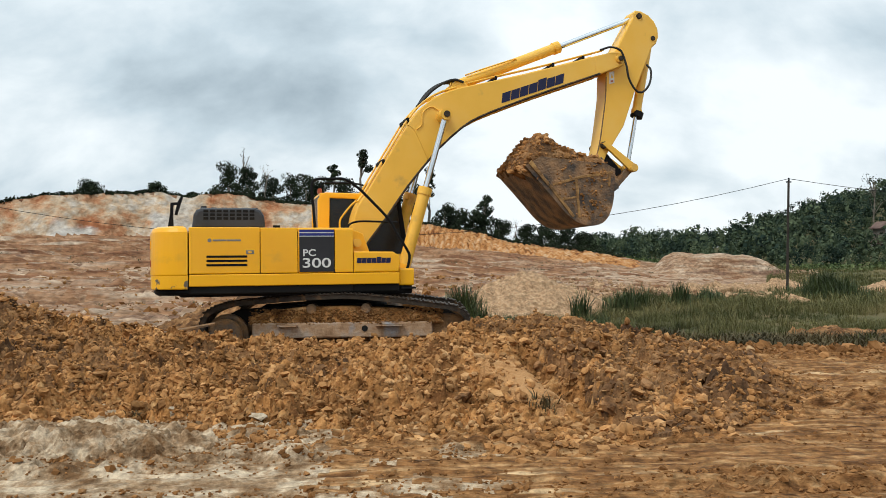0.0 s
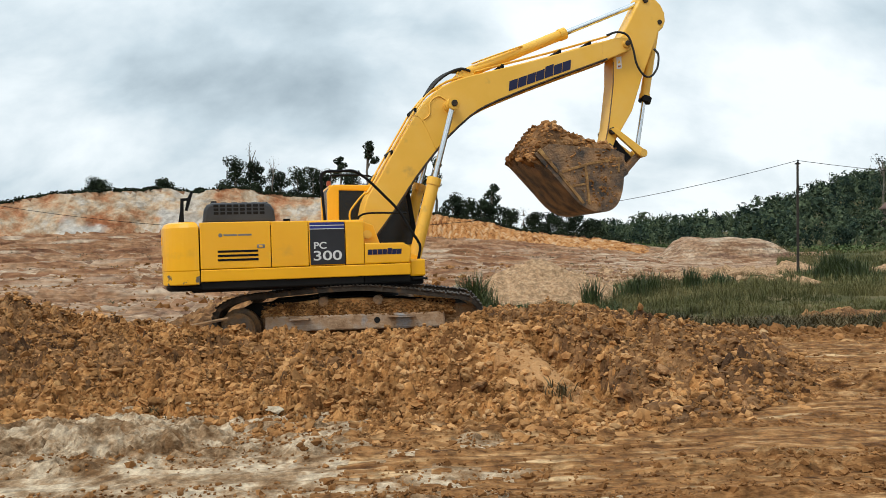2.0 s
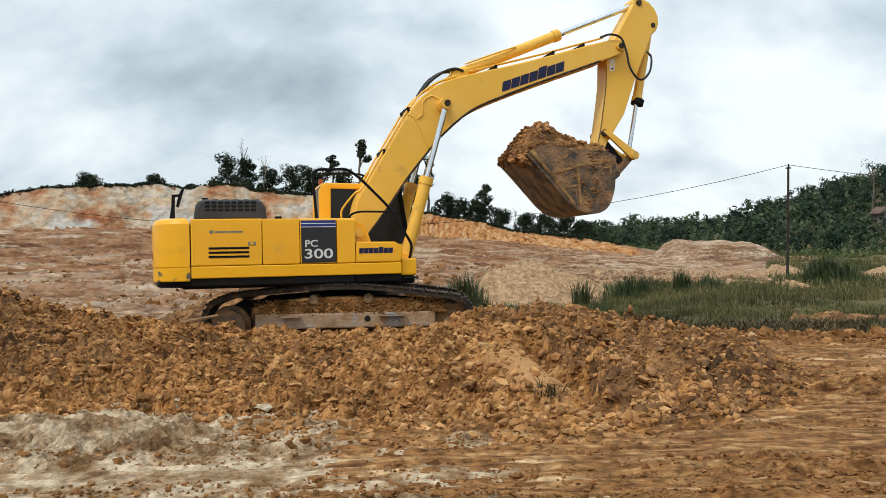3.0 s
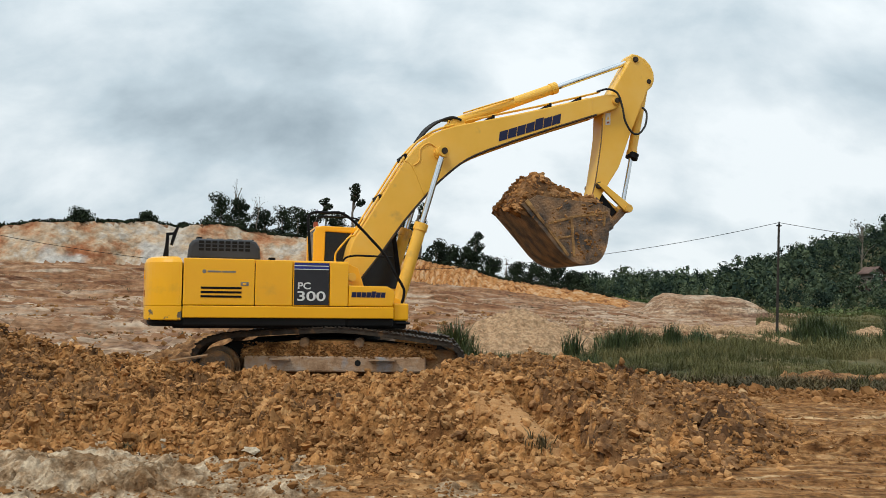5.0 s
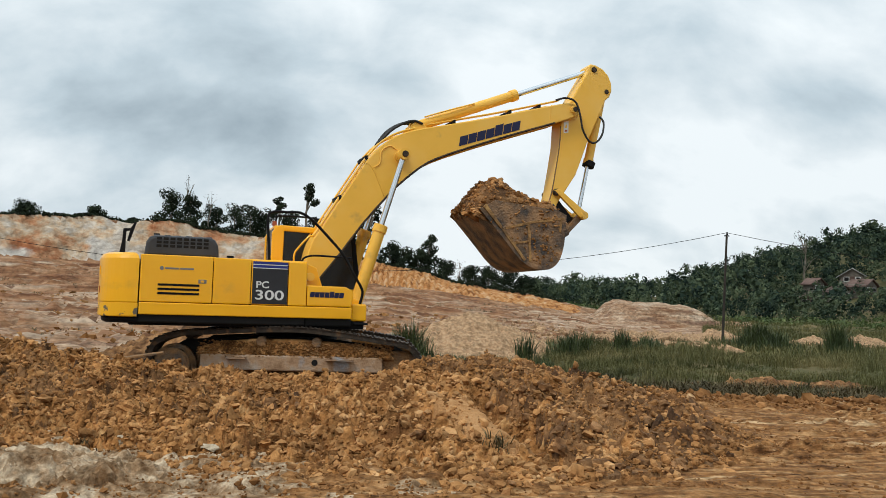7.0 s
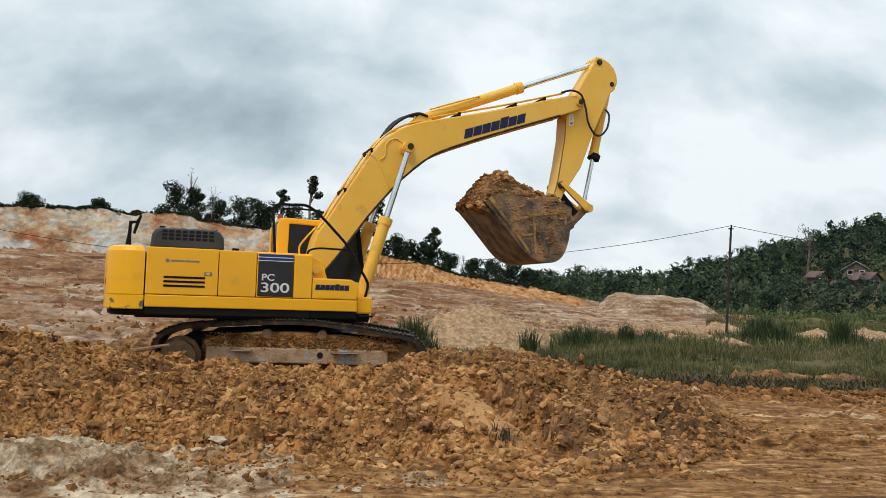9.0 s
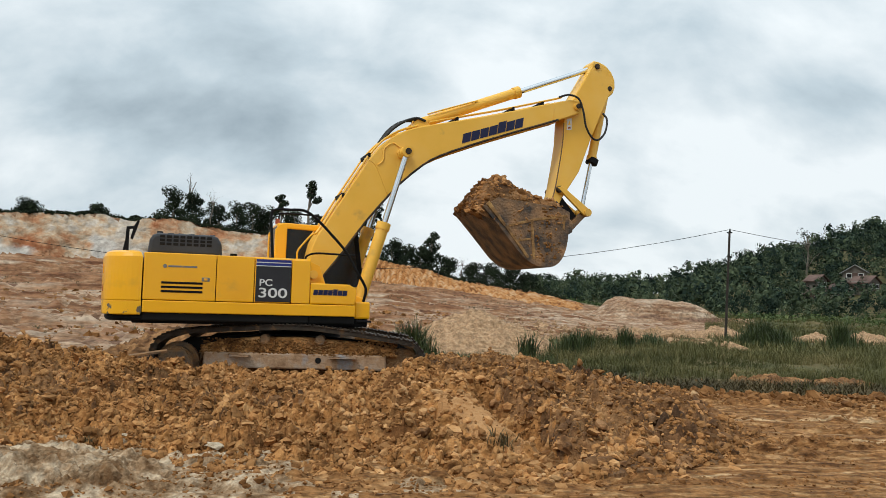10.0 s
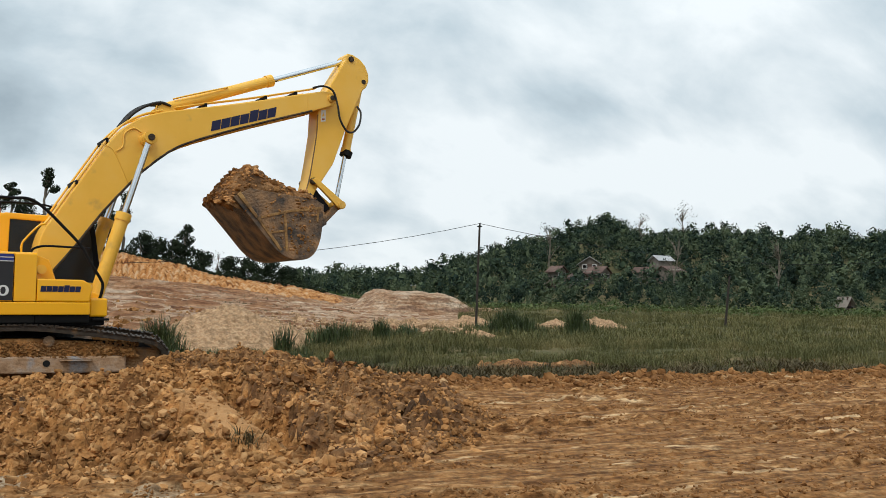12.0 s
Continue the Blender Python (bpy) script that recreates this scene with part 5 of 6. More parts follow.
for side, y in ((-1, -1.295), (1, 1.295)):
    bm = bmesh.new()
    rows_ = []
    for i, p in enumerate(loop[:-1]):
        t_ = (loop[(i + 1) % (len(loop) - 1)] - loop[i - 1 if i else len(loop) - 2]).normalized()
        nrm = Vector((-t_.z, 0, t_.x))
        rows_.append([bm.verts.new(p + Vector((0, y + dy, 0)) + nrm * dn) for dy, dn in ((-0.28, -0.045), (0.28, -0.045), (0.28, 0.035), (-0.28, 0.035))])
    for a, b in zip(rows_, rows_[1:] + rows_[:1]):
        for k in range(4):
            bm.faces.new((a[k], a[(k + 1) % 4], b[(k + 1) % 4], b[k]))
    bmesh.ops.recalc_face_normals(bm, faces=bm.faces[:])
    track = part("track", bm, M_SHOE, exc, "muddy steel crawler track")
    for k in range(nshoe):
        d = dist[-1] * k / nshoe
        i = max(j for j in range(len(dist)) if dist[j] <= d)
        i = min(i, len(loop) - 2)
        c = loop[i].lerp(loop[i + 1], (d - dist[i]) / max(1e-6, dist[i + 1] - dist[i]))
        t_ = (loop[i + 1] - loop[i]).normalized()
        nrm = Vector((-t_.z, 0, t_.x))
        if shoe_me is None:
            bm = merge(box(-0.098, 0.098, -0.30, 0.30, 0.03, 0.05, 0.006, 1), box(-0.095, -0.065, -0.30, 0.30, 0.045, 0.066, 0.004, 1), box(-0.015, 0.017, -0.30, 0.30, 0.045, 0.062, 0.004, 1), box(0.06, 0.085, -0.30, 0.30, 0.045, 0.062, 0.004, 1))
            shoe_me = bpy.data.meshes.new("track_shoe")
            bm.to_mesh(shoe_me)
            bm.free()
            shoe_me.materials.append(M_SHOE)
        ob = new("track_shoe", shoe_me)
        ob.parent = track
        m3 = Matrix((t_, Vector((0, 1, 0)), nrm)).transposed()
        ob.matrix_basis = Matrix.Translation(c + Vector((0, y, 0))) @ m3.to_4x4()
    part("track_frame", merge(box(-1.45, 1.62, y - 0.20, y + 0.20, 0.49, 0.755, 0.03), box(-1.3, 1.5, y - 0.15, y + 0.15, 0.75, 0.86, 0.04)), M_FRAME, track, "dusty scraped track frame")
    part("hole", tube((0.47, y + side * 0.19, 0.645), (0.47, y + side * 0.207, 0.645), 0.052), M_DARK, track)
    for x0, x1 in ((-1.0, -0.68), (0.66, 1.11)):
        part("foot_step", box(x0, x1, y + side * 0.18, y + side * 0.31, 0.69, 0.715, 0.005), M_FRAME, track)
    # added dark sheet that stands in for the shade inside the track loop
    part("inner_shade_sheet", plate([(-2.12, 0.45), (-2.08, 0.80), (-1.75, 0.98), (-0.5, 1.06), (0.5, 1.06), (1.7, 0.94), (2.05, 0.75), (2.1, 0.4)], y - side * 0.14 - 0.02, y - side * 0.14 + 0.02, 0.01), M_DARK, track)
    for x in (-0.44, 0.49):
        part("carrier_roller", tube((x, y - 0.2, 0.985), (x, y + 0.2, 0.985), 0.085, bevel=0.012), M_STEEL, track)
    for k in range(7):
        part("track_roller", tube((-1.35 + 0.45 * k, y - 0.18, 0.26), (-1.35 + 0.45 * k, y + 0.18, 0.26), 0.12, bevel=0.015), M_STEEL, track)
    part("sprocket", merge(tube((-1.90, y - 0.05, 0.55), (-1.90, y + 0.05, 0.55), 0.36, seg=22), tube((-1.90, y + side * 0.05, 0.55), (-1.90, y + side * 0.25, 0.55), 0.29, bevel=0.03)), M_STEEL, track)
    part("idler", merge(tube((1.88, y - 0.08, 0.50), (1.88, y + 0.08, 0.50), 0.38, seg=28, bevel=0.02), tube((1.88, y - 0.15, 0.50), (1.88, y + 0.15, 0.50), 0.15)), M_STEEL, track)
    part("packed_soil", plate([(-1.5, 0.74), (1.8, 0.72), (1.75, 0.86), (1.0, 0.98), (0.2, 1.03), (-0.6, 1.02), (-1.2, 0.95), (-1.5, 0.86)], y - 0.17, y + 0.17, 0.03), M_EARTH, track, "packed clay on the track frame")
    n = 1500
    mx = rng.uniform(-1.5, 1.8, n)
    my = y + side * rng.uniform(0.14, 0.19, n)
    mud = scatter("caked_mud", mx, my, rng.uniform(0.72, 0.98, n), 0.012 + 0.02 * rng.uniform(size=n), None, M_CLOD)
    mud.parent = track


# ---- grass and reeds ----
def blades(name, xs, ys, h, width, per, lean, mat, seed, label, category, base=ground_height):
    """Tufts of thin bent blades, joined into one mesh."""
    g_ = np.random.default_rng(seed)
    n_ = len(xs)
    bx, by = np.repeat(xs, per), np.repeat(ys, per)
    hh = np.repeat(h, per) * g_.uniform(0.5, 1.1, n_ * per)
    sp = np.repeat(width, per)
    bx = bx + g_.normal(size=n_ * per) * sp * 3.0
    by = by + g_.normal(size=n_ * per) * sp * 3.0
    bz = base(bx, by) - 0.02
    a = g_.uniform(0, 2 * np.pi, n_ * per)
    ln = lean * g_.uniform(0.2, 1.0, n_ * per) * hh
    dx, dy = np.cos(a), np.sin(a)
    wx, wy = -dy * sp / 2, dx * sp / 2
    p0 = np.stack([bx - wx, by - wy, bz], -1)
    p1 = np.stack([bx + wx, by + wy, bz], -1)
    p2 = np.stack([bx + wx * 0.8 + dx * ln * 0.35, by + wy * 0.8 + dy * ln * 0.35, bz + hh * 0.62], -1)
    p3 = np.stack([bx - wx * 0.8 + dx * ln * 0.35, by - wy * 0.8 + dy * ln * 0.35, bz + hh * 0.62], -1)
    p4 = np.stack([bx + dx * ln, by + dy * ln, bz + hh], -1)
    V = np.stack([p0, p1, p2, p3, p4], 1).reshape(-1, 3)
    b0 = np.arange(n_ * per)[:, None] * 5
    F = np.concatenate([b0 + np.array([[0, 1, 2]]), b0 + np.array([[0, 2, 3]]), b0 + np.array([[3, 2, 4]])])
    return tagged(new(name, raw(name, V, F, mat)), label, category)


def field(n_, r0, r1, a0, a1, seed):
    g_ = np.random.default_rng(seed)
    r = np.sqrt(g_.uniform(r0 ** 2, r1 ** 2, n_))
    a = np.radians(g_.uniform(a0, a1, n_))
    return r * np.sin(a), r * np.cos(a)


x, y = field(22000, 15.5, 36, 7, 50, 1)
ok = (y > grass_edge(x) + 0.25 * fbm(x, y, 5)) & (fbm(x * 0.35, y * 0.35, 71) + 0.4 * fbm(x * 1.7, y * 1.7, 72) > -0.25) & ~((np.abs(x - 8.8) < 1.5) & (np.abs(y - 17.4) < 0.5) & (fbm(x * 2, y * 2, 79) > -0.1))
x, y = x[ok], y[ok]
hg = np.clip(0.28 + 0.30 * fbm(x * 0.3, y * 0.3, 73) + 0.22 * fbm(x * 1.6, y * 1.6, 75), 0.12, 0.8)
tagged(blades("grass", x, y, hg, np.full(len(x), 0.010), 6, 0.9, M_GRASS, 3, "tall olive-green wild grass on clay", "grass"), kind="stuff")
x, y = field(15000, 34, 105, 21, 50, 2)
hg = np.clip(0.42 + 0.3 * fbm(x * 0.12, y * 0.12, 74) + 0.2 * fbm(x * 0.7, y * 0.7, 76), 0.12, 0.9)
tagged(blades("grass", x, y, hg, np.full(len(x), 0.026), 5, 0.9, M_GRASS, 4, "tall olive-green wild grass on clay", "grass"), kind="stuff")
x, y = field(8500, 15, 23, 11, 52, 6)
ok = (np.abs(y - grass_edge(x) - 0.4) < 0.8 + 0.5 * fbm(x * 0.5, y * 0.5, 8)) & (x > 4.6)
x, y = x[ok], y[ok]
tagged(blades("weeds", x, y, np.full(len(x), 0.22), np.full(len(x), 0.022), 6, 1.7, M_WEED, 5, "low brownish weeds along the clay edge", "weeds"), kind="stuff")
x, y = field(900, 21, 26, 0, 11, 9)
ok = fbm(x, y, 19) > -0.1
x, y = x[ok], y[ok]
tagged(blades("grass", x, y, np.full(len(x), 0.32), np.full(len(x), 0.014), 5, 0.5, M_REED, 12, "sparse fresh green grass on clay", "grass"), kind="stuff")
# small dry weeds on the terraces
x, y = field(1100, 32, 92, -30, 14, 31)
ok = fbm(x * 0.08, y * 0.2, 33) > 0.12
x, y = x[ok], y[ok]
tagged(blades("weeds", x, y, np.full(len(x), 0.16), np.full(len(x), 0.05), 6, 1.8, M_WEED, 32, "small dry weeds scattered on the clay terraces", "weeds"), kind="stuff")
# reed clumps, one by one
for i, (az, r, h, spread, num) in enumerate(((1.35, 23.0, 1.3, 0.6, 160), (9.2, 24.5, 1.05, 0.2, 26), (11.9, 27, 0.85, 0.6, 40), (12.9, 28, 0.95, 0.45, 40), (15.6, 29, 0.95, 0.3, 40), (17.4, 31, 0.8, 0.5, 50),
                                            (24.2, 44, 1.5, 1.2, 150), (25.4, 43, 1.2, 0.9, 90), (28.8, 43, 1.7, 0.5, 60), (29.0, 45, 1.2, 0.9, 60), (-22.0, 19, 0.5, 0.3, 26), (-20.0, 18, 0.5, 0.35, 30))):
    g_ = np.random.default_rng(40 + i)
    cx_, cy_ = r * math.sin(radians(az)), r * math.cos(radians(az))
    q = g_.normal(size=(num, 2)) * spread * 0.5
    hh = h * np.clip(1.1 - 0.5 * np.hypot(q[:, 0], q[:, 1]) / spread, 0.35, 1.1)
    blades("reed_clump", cx_ + q[:, 0], cy_ + q[:, 1], hh, np.full(num, 0.018 + r * 0.0004), 7, 0.55, M_REED, 60 + i, "dense clump of green reed grass", "reeds")["group"] = "reed clumps"

blades("dead_weed", np.array([0.98, 1.05, 0.92, 1.0]), np.array([8.45, 8.5, 8.5, 8.4]), np.full(4, 0.16), np.full(4, 0.014), 14, 1.4, M_WEED, 85, "dark dead weed half buried in the clay bank", "weed", base=pile_height)
blades("dead_weed", np.array([-3.3, -3.22]), np.array([8.9, 8.95]), np.full(2, 0.12), np.full(2, 0.014), 12, 1.4, M_WEED, 86, "dark dead weed half buried in the clay bank", "weed", base=pile_height)


# ---- trees ----
def leaf_cloud(g_, blobs, per, size, squash=0.75, core=0):
    """Small leaf sheets round a set of clump centres (x, y, z, radius), and broad sprays inside: vertices and quads."""
    out = []
    for bx, by, bz, br in blobs if core else ():
        d = g_.normal(size=(core, 3))
        d /= np.linalg.norm(d, axis=1)[:, None]
        u = np.cross(d, g_.normal(size=(core, 3)))
        u /= np.linalg.norm(u, axis=1)[:, None] + 1e-9
        v = np.cross(d, u)
        c = d * br * 0.55 * (1, 1, squash) + (bx, by, bz)
        s = br * g_.uniform(0.22, 0.38, core)[:, None]
        out.append(np.stack([c - u * s, c - v * s, c + u * s, c + v * s], 1))
    for bx, by, bz, br in blobs:
        d = g_.normal(size=(per, 3))
        d /= np.linalg.norm(d, axis=1)[:, None]
        c = d * br * (g_.uniform(0.35, 1.0, per) ** 0.5)[:, None]
        c[:, 2] *= squash
        c += (bx, by, bz)
        u = g_.normal(size=(per, 3))
        u -= d * np.sum(u * d, 1)[:, None] * 0.9
        u /= np.linalg.norm(u, axis=1)[:, None]
        v = np.cross(d + 0.45 * g_.normal(size=(per, 3)), u)
        v /= np.linalg.norm(v, axis=1)[:, None] + 1e-9
        s = size * g_.uniform(0.5, 1.2, per)[:, None]
        out.append(np.stack([c - u * s, c - v * s * 0.6, c + u * s, c + v * s * 0.6], 1))
    V = np.concatenate(out).reshape(-1, 3)
    return V, np.arange(len(V)).reshape(-1, 4)


def limbs(g_, height, r0, ends):
    """A tapered, slightly crooked trunk with a limb to each crown clump."""
    line = [Vector((0.06 * height * g_.normal() * t, 0.06 * height * g_.normal() * t, height * t)) for t in (0, 0.3, 0.6, 0.85)]
    line[0] = Vector((0, 0, -0.4))
    bm = bmesh.new()

    def taper(pts, ra, rb):
        rings = []
        for i, c in enumerate(pts):
            rad = ra + (rb - ra) * i / (len(pts) - 1)
            rings.append([bm.verts.new(c + Vector((math.cos(k * 1.2566) * rad, math.sin(k * 1.2566) * rad, 0))) for k in range(5)])
        for a, b in zip(rings, rings[1:]):
            for k in range(5):
                bm.faces.new((a[k], a[(k + 1) % 5], b[(k + 1) % 5], b[k]))
        bm.faces.new(rings[-1])
    taper(line, r0, r0 * 0.35)
    for e in ends:
        e = Vector(e)
        s = line[2] if e.z > height * 0.62 else line[1]
        taper([s, s.lerp(e, 0.5) + Vector((0, 0, 0.05 * height)), e], r0 * 0.35, r0 * 0.1)
    return bm


def tree(x, y, height, crown, seed, base=0.45, clumps=9, leaf=0.30, bare=False, label="dark broadleaf tree on the hilltop"):
    g_ = np.random.default_rng(seed)
    z0 = on_ground(x, y)
    top = tagged(new("tree"), label, "tree")
    top.matrix_basis = pose(x, y, z0)
    blobs = []
    for k in range(clumps):
        t = k / max(1, clumps - 1)
        rad = crown * (1 - 0.55 * t) * g_.uniform(0.25, 0.95)
        a = g_.uniform(0, 6.28)
        blobs.append((rad * math.cos(a), rad * math.sin(a), height * (base + (1 - base) * 0.9 * t), crown * g_.uniform(0.32, 0.52)))
    part("trunk", limbs(g_, height, 0.035 * height ** 0.9 * (0.6 if bare else 1), [b[:3] for b in blobs]), M_BARK, top)
    if not bare:
        V, F = leaf_cloud(g_, blobs, 150, leaf * 0.95)
        ob = new("crown", raw("crown", V, F, M_DARK_LEAF))
        ob.parent = top
    else:
        V, F = leaf_cloud(g_, [(b[0], b[1], b[2], b[3] * 0.8) for b in blobs], 7, leaf * 0.5)
        ob = new("crown", raw("crown", V, F, M_DARK_LEAF))
        ob.parent = top
    return top


def at_az(az, r):
    return r * math.sin(radians(az)), r * math.cos(radians(az))


HILLTOP = [(-22.8, 1.7, 1.5, 0.15, 0), (-24.0, 0.9, 1.0, 0.1, 0), (-21.4, 0.9, 1.1, 0.1, 0), (-18.6, 2.1, 1.0, 0.3, 0), (-16.6, 0.8, 0.8, 0.1, 0), (-14.2, 3.6, 1.6, 0.2, 0), (-13.3, 5.4, 0.8, 0.6, 1), (-13.0, 3.0, 1.3, 0.2, 0), (-11.8, 3.9, 1.2, 0.5, 1),
           (-11.4, 2.8, 1.3, 0.2, 0), (-10.2, 3.4, 1.5, 0.2, 0), (-9.2, 3.3, 1.5, 0.15, 0), (-8.2, 3.2, 1.5, 0.15, 0), (-7.3, 4.9, 0.8, 0.65, 0), (-6.6, 3.4, 1.5, 0.2, 0), (-5.4, 6.3, 0.95, 0.72, 0), (-5.0, 3.6, 1.5, 0.2, 0),
           (-3.9, 3.9, 1.5, 0.2, 0), (-3.0, 6.3, 1.0, 0.5, 0), (-2.0, 4.6, 1.5, 0.3, 0), (-1.0, 6.6, 1.2, 0.4, 0), (0.2, 2.6, 1.4, 0.15, 0), (1.2, 2.3, 1.5, 0.1, 0), (2.2, 2.6, 1.4, 0.15, 0), (2.9, 4.9, 1.2, 0.2, 0), (3.8, 2.3, 1.4, 0.1, 0),
           (4.9, 2.9, 1.0, 0.2, 1), (5.8, 2.2, 1.5, 0.1, 0), (7.0, 2.2, 1.5, 0.1, 0), (8.4, 2.4, 1.6, 0.1, 0), (9.6, 2.0, 1.6, 0.1, 0)]
for i, (az, h, crown, base, bare) in enumerate(HILLTOP):
    r = 111 + (i * 37 % 7)
    tree(*at_az(az, r), h * (1.5 if -15 < az < -2 else 1.3), crown * 1.45, 300 + i, base, 15 if base < 0.4 else 8, 0.17, bool(bare))["group"] = "trees on the hilltop"

# low scrub along the brink of the face
gs = np.random.default_rng(15)
blobs = []
rr = np.arange(99, 107, 0.1)
for az in np.arange(-31, 12, 0.07):
    if gs.uniform() < 0.85:
        over = cut_face(rr * math.sin(radians(az)), rr * math.cos(radians(az)), rr) > 0.97
        x, y = at_az(az, float(rr[np.argmax(over)]) + gs.uniform(0, 1.5))
        rad = gs.uniform(0.15, 0.45)
        blobs.append((x, y, on_ground(x, y) + rad * 0.4, rad))
V, F = leaf_cloud(gs, blobs, 26, 0.16)
tagged(new("scrub", raw("scrub", V, F, M_DARK_LEAF)), "dark low scrub along the brink of the cut", "scrub", kind="stuff")

# the woods on the far hill
TREES = []
for k in range(12):
    g_ = np.random.default_rng(200 + k)
    bl = []
    for c in range(8):
        t = c / 7
        rad = (0.34 - 0.20 * t) * g_.uniform(0.3, 1.0)
        a = g_.uniform(0, 6.28)
        bl.append((rad * math.cos(a), rad * math.sin(a), 0.30 + 0.58 * t, g_.uniform(0.13, 0.23)))
    TREES.append(leaf_cloud(g_, bl, 17, 0.046, 0.8, 4)[0].reshape(-1, 4, 3))
gw = np.random.default_rng(21)
V = []
for k in range(2400):
    az = gw.uniform(9, 51)
    r = math.sqrt(gw.uniform(126 ** 2, 325 ** 2))
    if az < 21 and (r < 140 or gw.uniform() < 0.4):
        continue
    x, y = at_az(az, r)
    near_ = 1 - min(1, (r - 126) / 50)
    h = gw.choice([3.6, 4.7, 5.8, 6.8, 8.4], p=[0.2, 0.28, 0.27, 0.17, 0.08]) * gw.uniform(0.85, 1.15) * (1 - 0.4 * near_)
    if 26.3 < az < 36 and 168 < r < 198:
        h *= 0.55
    t = TREES[gw.integers(0, 12)]
    a = gw.uniform(0, 6.28)
    ca, sa = math.cos(a), math.sin(a)
    wd = h * gw.uniform(0.8, 1.2)
    p = np.empty_like(t)
    p[..., 0] = (t[..., 0] * ca - t[..., 1] * sa) * wd + x
    p[..., 1] = (t[..., 0] * sa + t[..., 1] * ca) * wd + y
    p[..., 2] = t[..., 2] * h + on_ground(x, y) - 0.12 * h
    V.append(p.reshape(-1, 3))
V = np.concatenate(V)
tagged(new("woods", raw("woods", V, np.arange(len(V)).reshape(-1, 4), M_LEAF)), "dense dark green woods on the far hill", "woods", kind="stuff")
# undergrowth at the foot of the woods
blobs = []
for k in range(900):
    az, r = gw.uniform(11, 60), gw.uniform(98, 150)
    if az < 23 and r < 112:
        continue
    x, y = at_az(az, r)
    rad = gw.uniform(0.4, 1.1)
    blobs.append((x, y, on_ground(x, y) + 0.3 * rad, rad))
V, F = leaf_cloud(gw, blobs, 30, 0.2)
tagged(new("undergrowth", raw("undergrowth", V, F, M_BUSH)), "green bushes at the foot of the woods", "bushes", kind="stuff")
for i, (az, r, h) in enumerate(((35.9, 262, 14.5), (33.2, 262, 11.5), (35.2, 170, 12.0), (41.5, 165, 12.0), (27.0, 200, 13.0))):
    ob = tree(*at_az(az, r), h, 0.30 * h, 500 + i, 0.55, 26, 0.4, True, "bare pale-barked tree standing over the woods")
    ob["group"] = "bare trees in the woods"


# ---- poles and wires ----
def pole(az_, r, z1, rad, lean, label):
    x, y = at_az(az_, r)
    z0 = on_ground(x, y)
    top = tagged(new("utility_pole"), label, "pole")
    top.matrix_basis = pose(x, y, z0)
    part("shaft", tube((0, 0, -0.3), (lean, 0, z1 - z0), rad, rad * 0.75, 12), M_WOODPOLE, top)
    part("insulator", merge(tube((lean, -0.04, z1 - z0 - 0.02), (lean, -0.04, z1 - z0 + 0.14), 0.05, 0.03, 10), box(lean - 0.14, lean + 0.14, -0.04, 0.04, z1 - z0 - 0.10, z1 - z0 - 0.04, 0.01)), M_BLACK, top)
    return Vector((x + lean, y, z1 + 0.1))


tip = pole(22.1, 48.0, 6.15, 0.075, 0.22, "slender dark utility pole standing in grass")
tip2 = pole(38.3, 62.0, 3.7, 0.09, 0.45, "short leaning dark post standing in grass")


def wire(a, b, sag, label):
    a, b = Vector(a), Vector(b)
    pts_ = [a.lerp(b, t) - Vector((0, 0, 4 * sag * t * (1 - t))) for t in (k / 24 for k in range(25))]
    tagged(part("wire", hose(pts_, 0.014, 5, smooth=False), M_BLACK), label, "wire")


wire(tip, (-28.3, 45.0, 6.3), 2.8, "thin dark overhead wire hanging from the pole")
wire(tip, (64.0, 50.0, 6.3), 1.7, "thin dark overhead wire running past the woods")


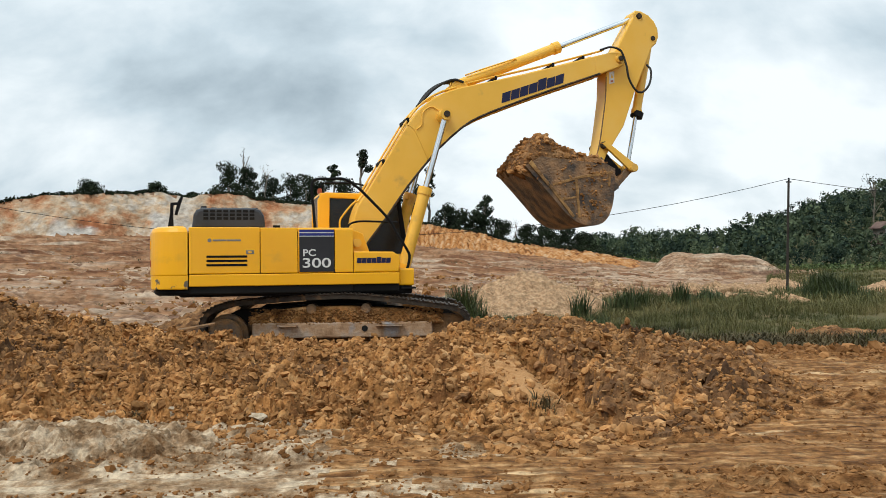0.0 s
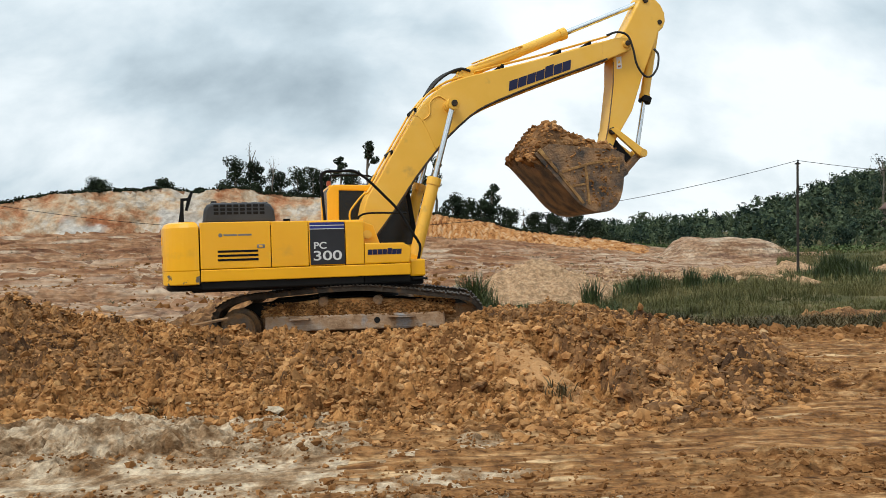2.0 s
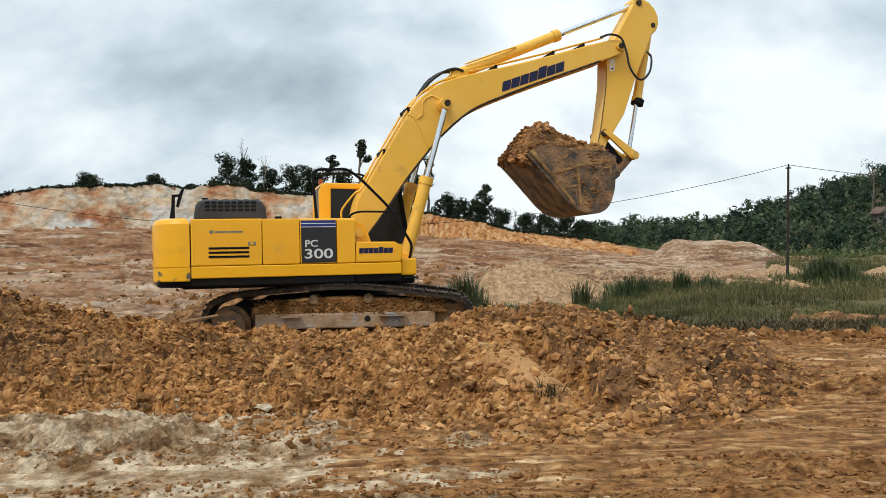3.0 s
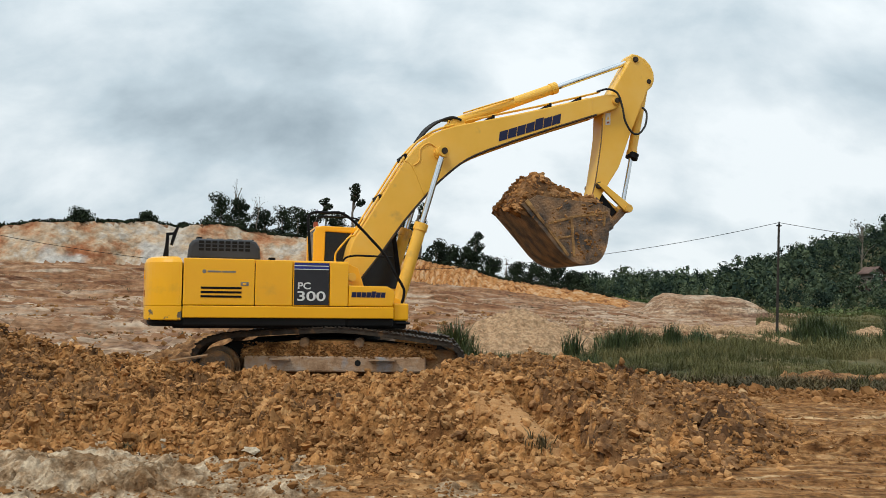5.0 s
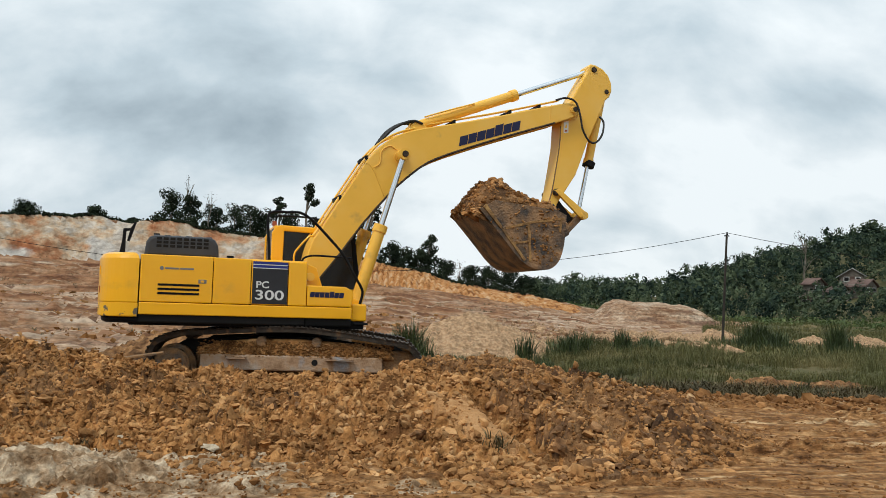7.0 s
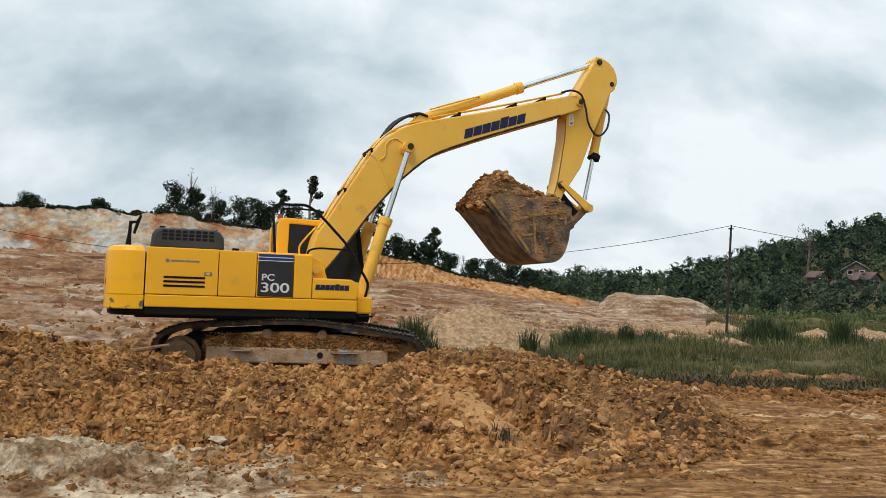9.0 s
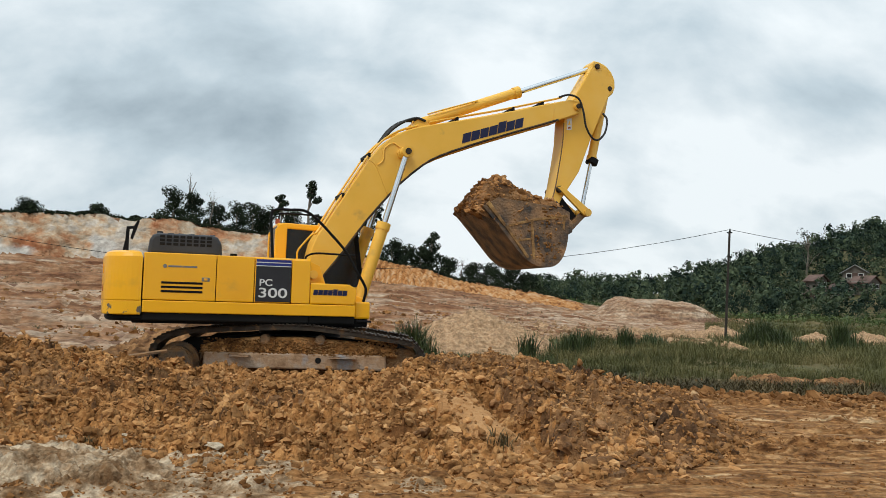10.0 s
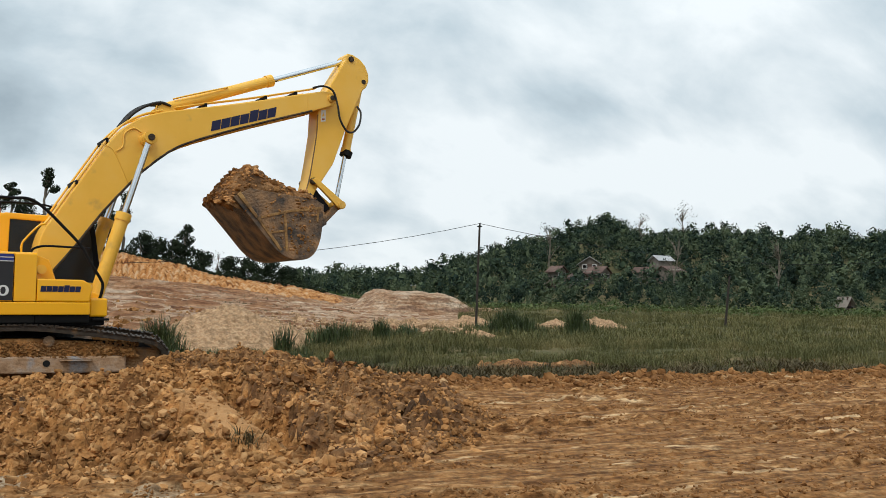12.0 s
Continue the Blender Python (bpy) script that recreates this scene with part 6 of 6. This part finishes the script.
# ---- houses among the trees ----
def house(az_, r, wide, deep, tall, rise, turn, roof_mat, label, lift=0.0):
    x, y = at_az(az_, r)
    z0 = on_ground(x, y) + lift
    top = tagged(new("house"), label, "house")
    top.matrix_basis = pose(x, y, z0, 0, 0, turn)
    w2, d2 = wide / 2, deep / 2
    part("wall", merge(box(-w2, w2, -d2, d2, -1.5 - lift, tall, 0.03), plate([(-w2, tall), (w2, tall), (0, tall + rise)], -d2, d2, 0.02)), M_PLASTER, top)
    for s in (-1, 1):
        part("roof", plate([(0, tall + rise + 0.12), (s * (w2 + 0.5), tall - 0.28 * rise), (s * (w2 + 0.5), tall - 0.28 * rise - 0.12), (0, tall + rise - 0.02)], -d2 - 0.5, d2 + 0.5, 0.02), roof_mat, top)
    for k in (-1, 1):
        win = part("window", box(k * w2 * 0.5 - 0.5, k * w2 * 0.5 + 0.5, -d2 - 0.05, -d2 + 0.05, tall * 0.4, tall * 0.8, 0.01), M_WHITE, top)
        part("pane", box(k * w2 * 0.5 - 0.42, k * w2 * 0.5 + 0.42, -d2 - 0.07, -d2 - 0.03, tall * 0.44, tall * 0.76, 0), M_DARK, win)
    part("door", box(-0.45, 0.45, -d2 - 0.06, -d2 + 0.04, 0, 2.0, 0.01), M_ROOF, top)
    return top


for az_, r, wide, deep, tall, rise, turn, mat_, label, lift in (
        (27.6, 185, 3.8, 4, 2.8, 1.3, 20, M_ROOF, "small house with a reddish roof among trees", 1.0), (29.7, 190, 6, 6, 3.0, 1.6, -25, M_PALEROOF, "small house with a pale sheet roof among trees", 1.0),
        (30.3, 182, 6, 5, 2.6, 1.5, 30, M_ROOF, "small house with a reddish roof among trees", 0.0), (29.0, 178, 5, 4, 2.6, 1.2, 10, M_ROOF, "small house with a reddish roof among trees", 0.0),
        (34.4, 195, 5, 5, 3.2, 1.2, 90, M_PALEROOF, "small house with a pale sheet roof among trees", 2.0), (34.9, 190, 7, 5, 2.6, 1.2, 95, M_ROOF, "small house with a reddish roof among trees", 0.6),
        (33.2, 190, 4, 4, 2.6, 1.2, 40, M_ROOF, "small house with a reddish roof among trees", 0.4), (45.3, 138, 2.0, 2.0, 1.0, 1.5, 8, M_PLASTER, "small grey hut with a peaked roof beyond the field", 0.3),
        (27.2, 172, 4, 4, 2.2, 1.1, -10, M_ROOF, "small house with a reddish roof among trees", 0.0)):
    house(az_, r, wide * 0.7, deep * 0.7, tall * 0.8, rise * 0.75, turn, mat_, label, lift)["group"] = "houses among the trees"
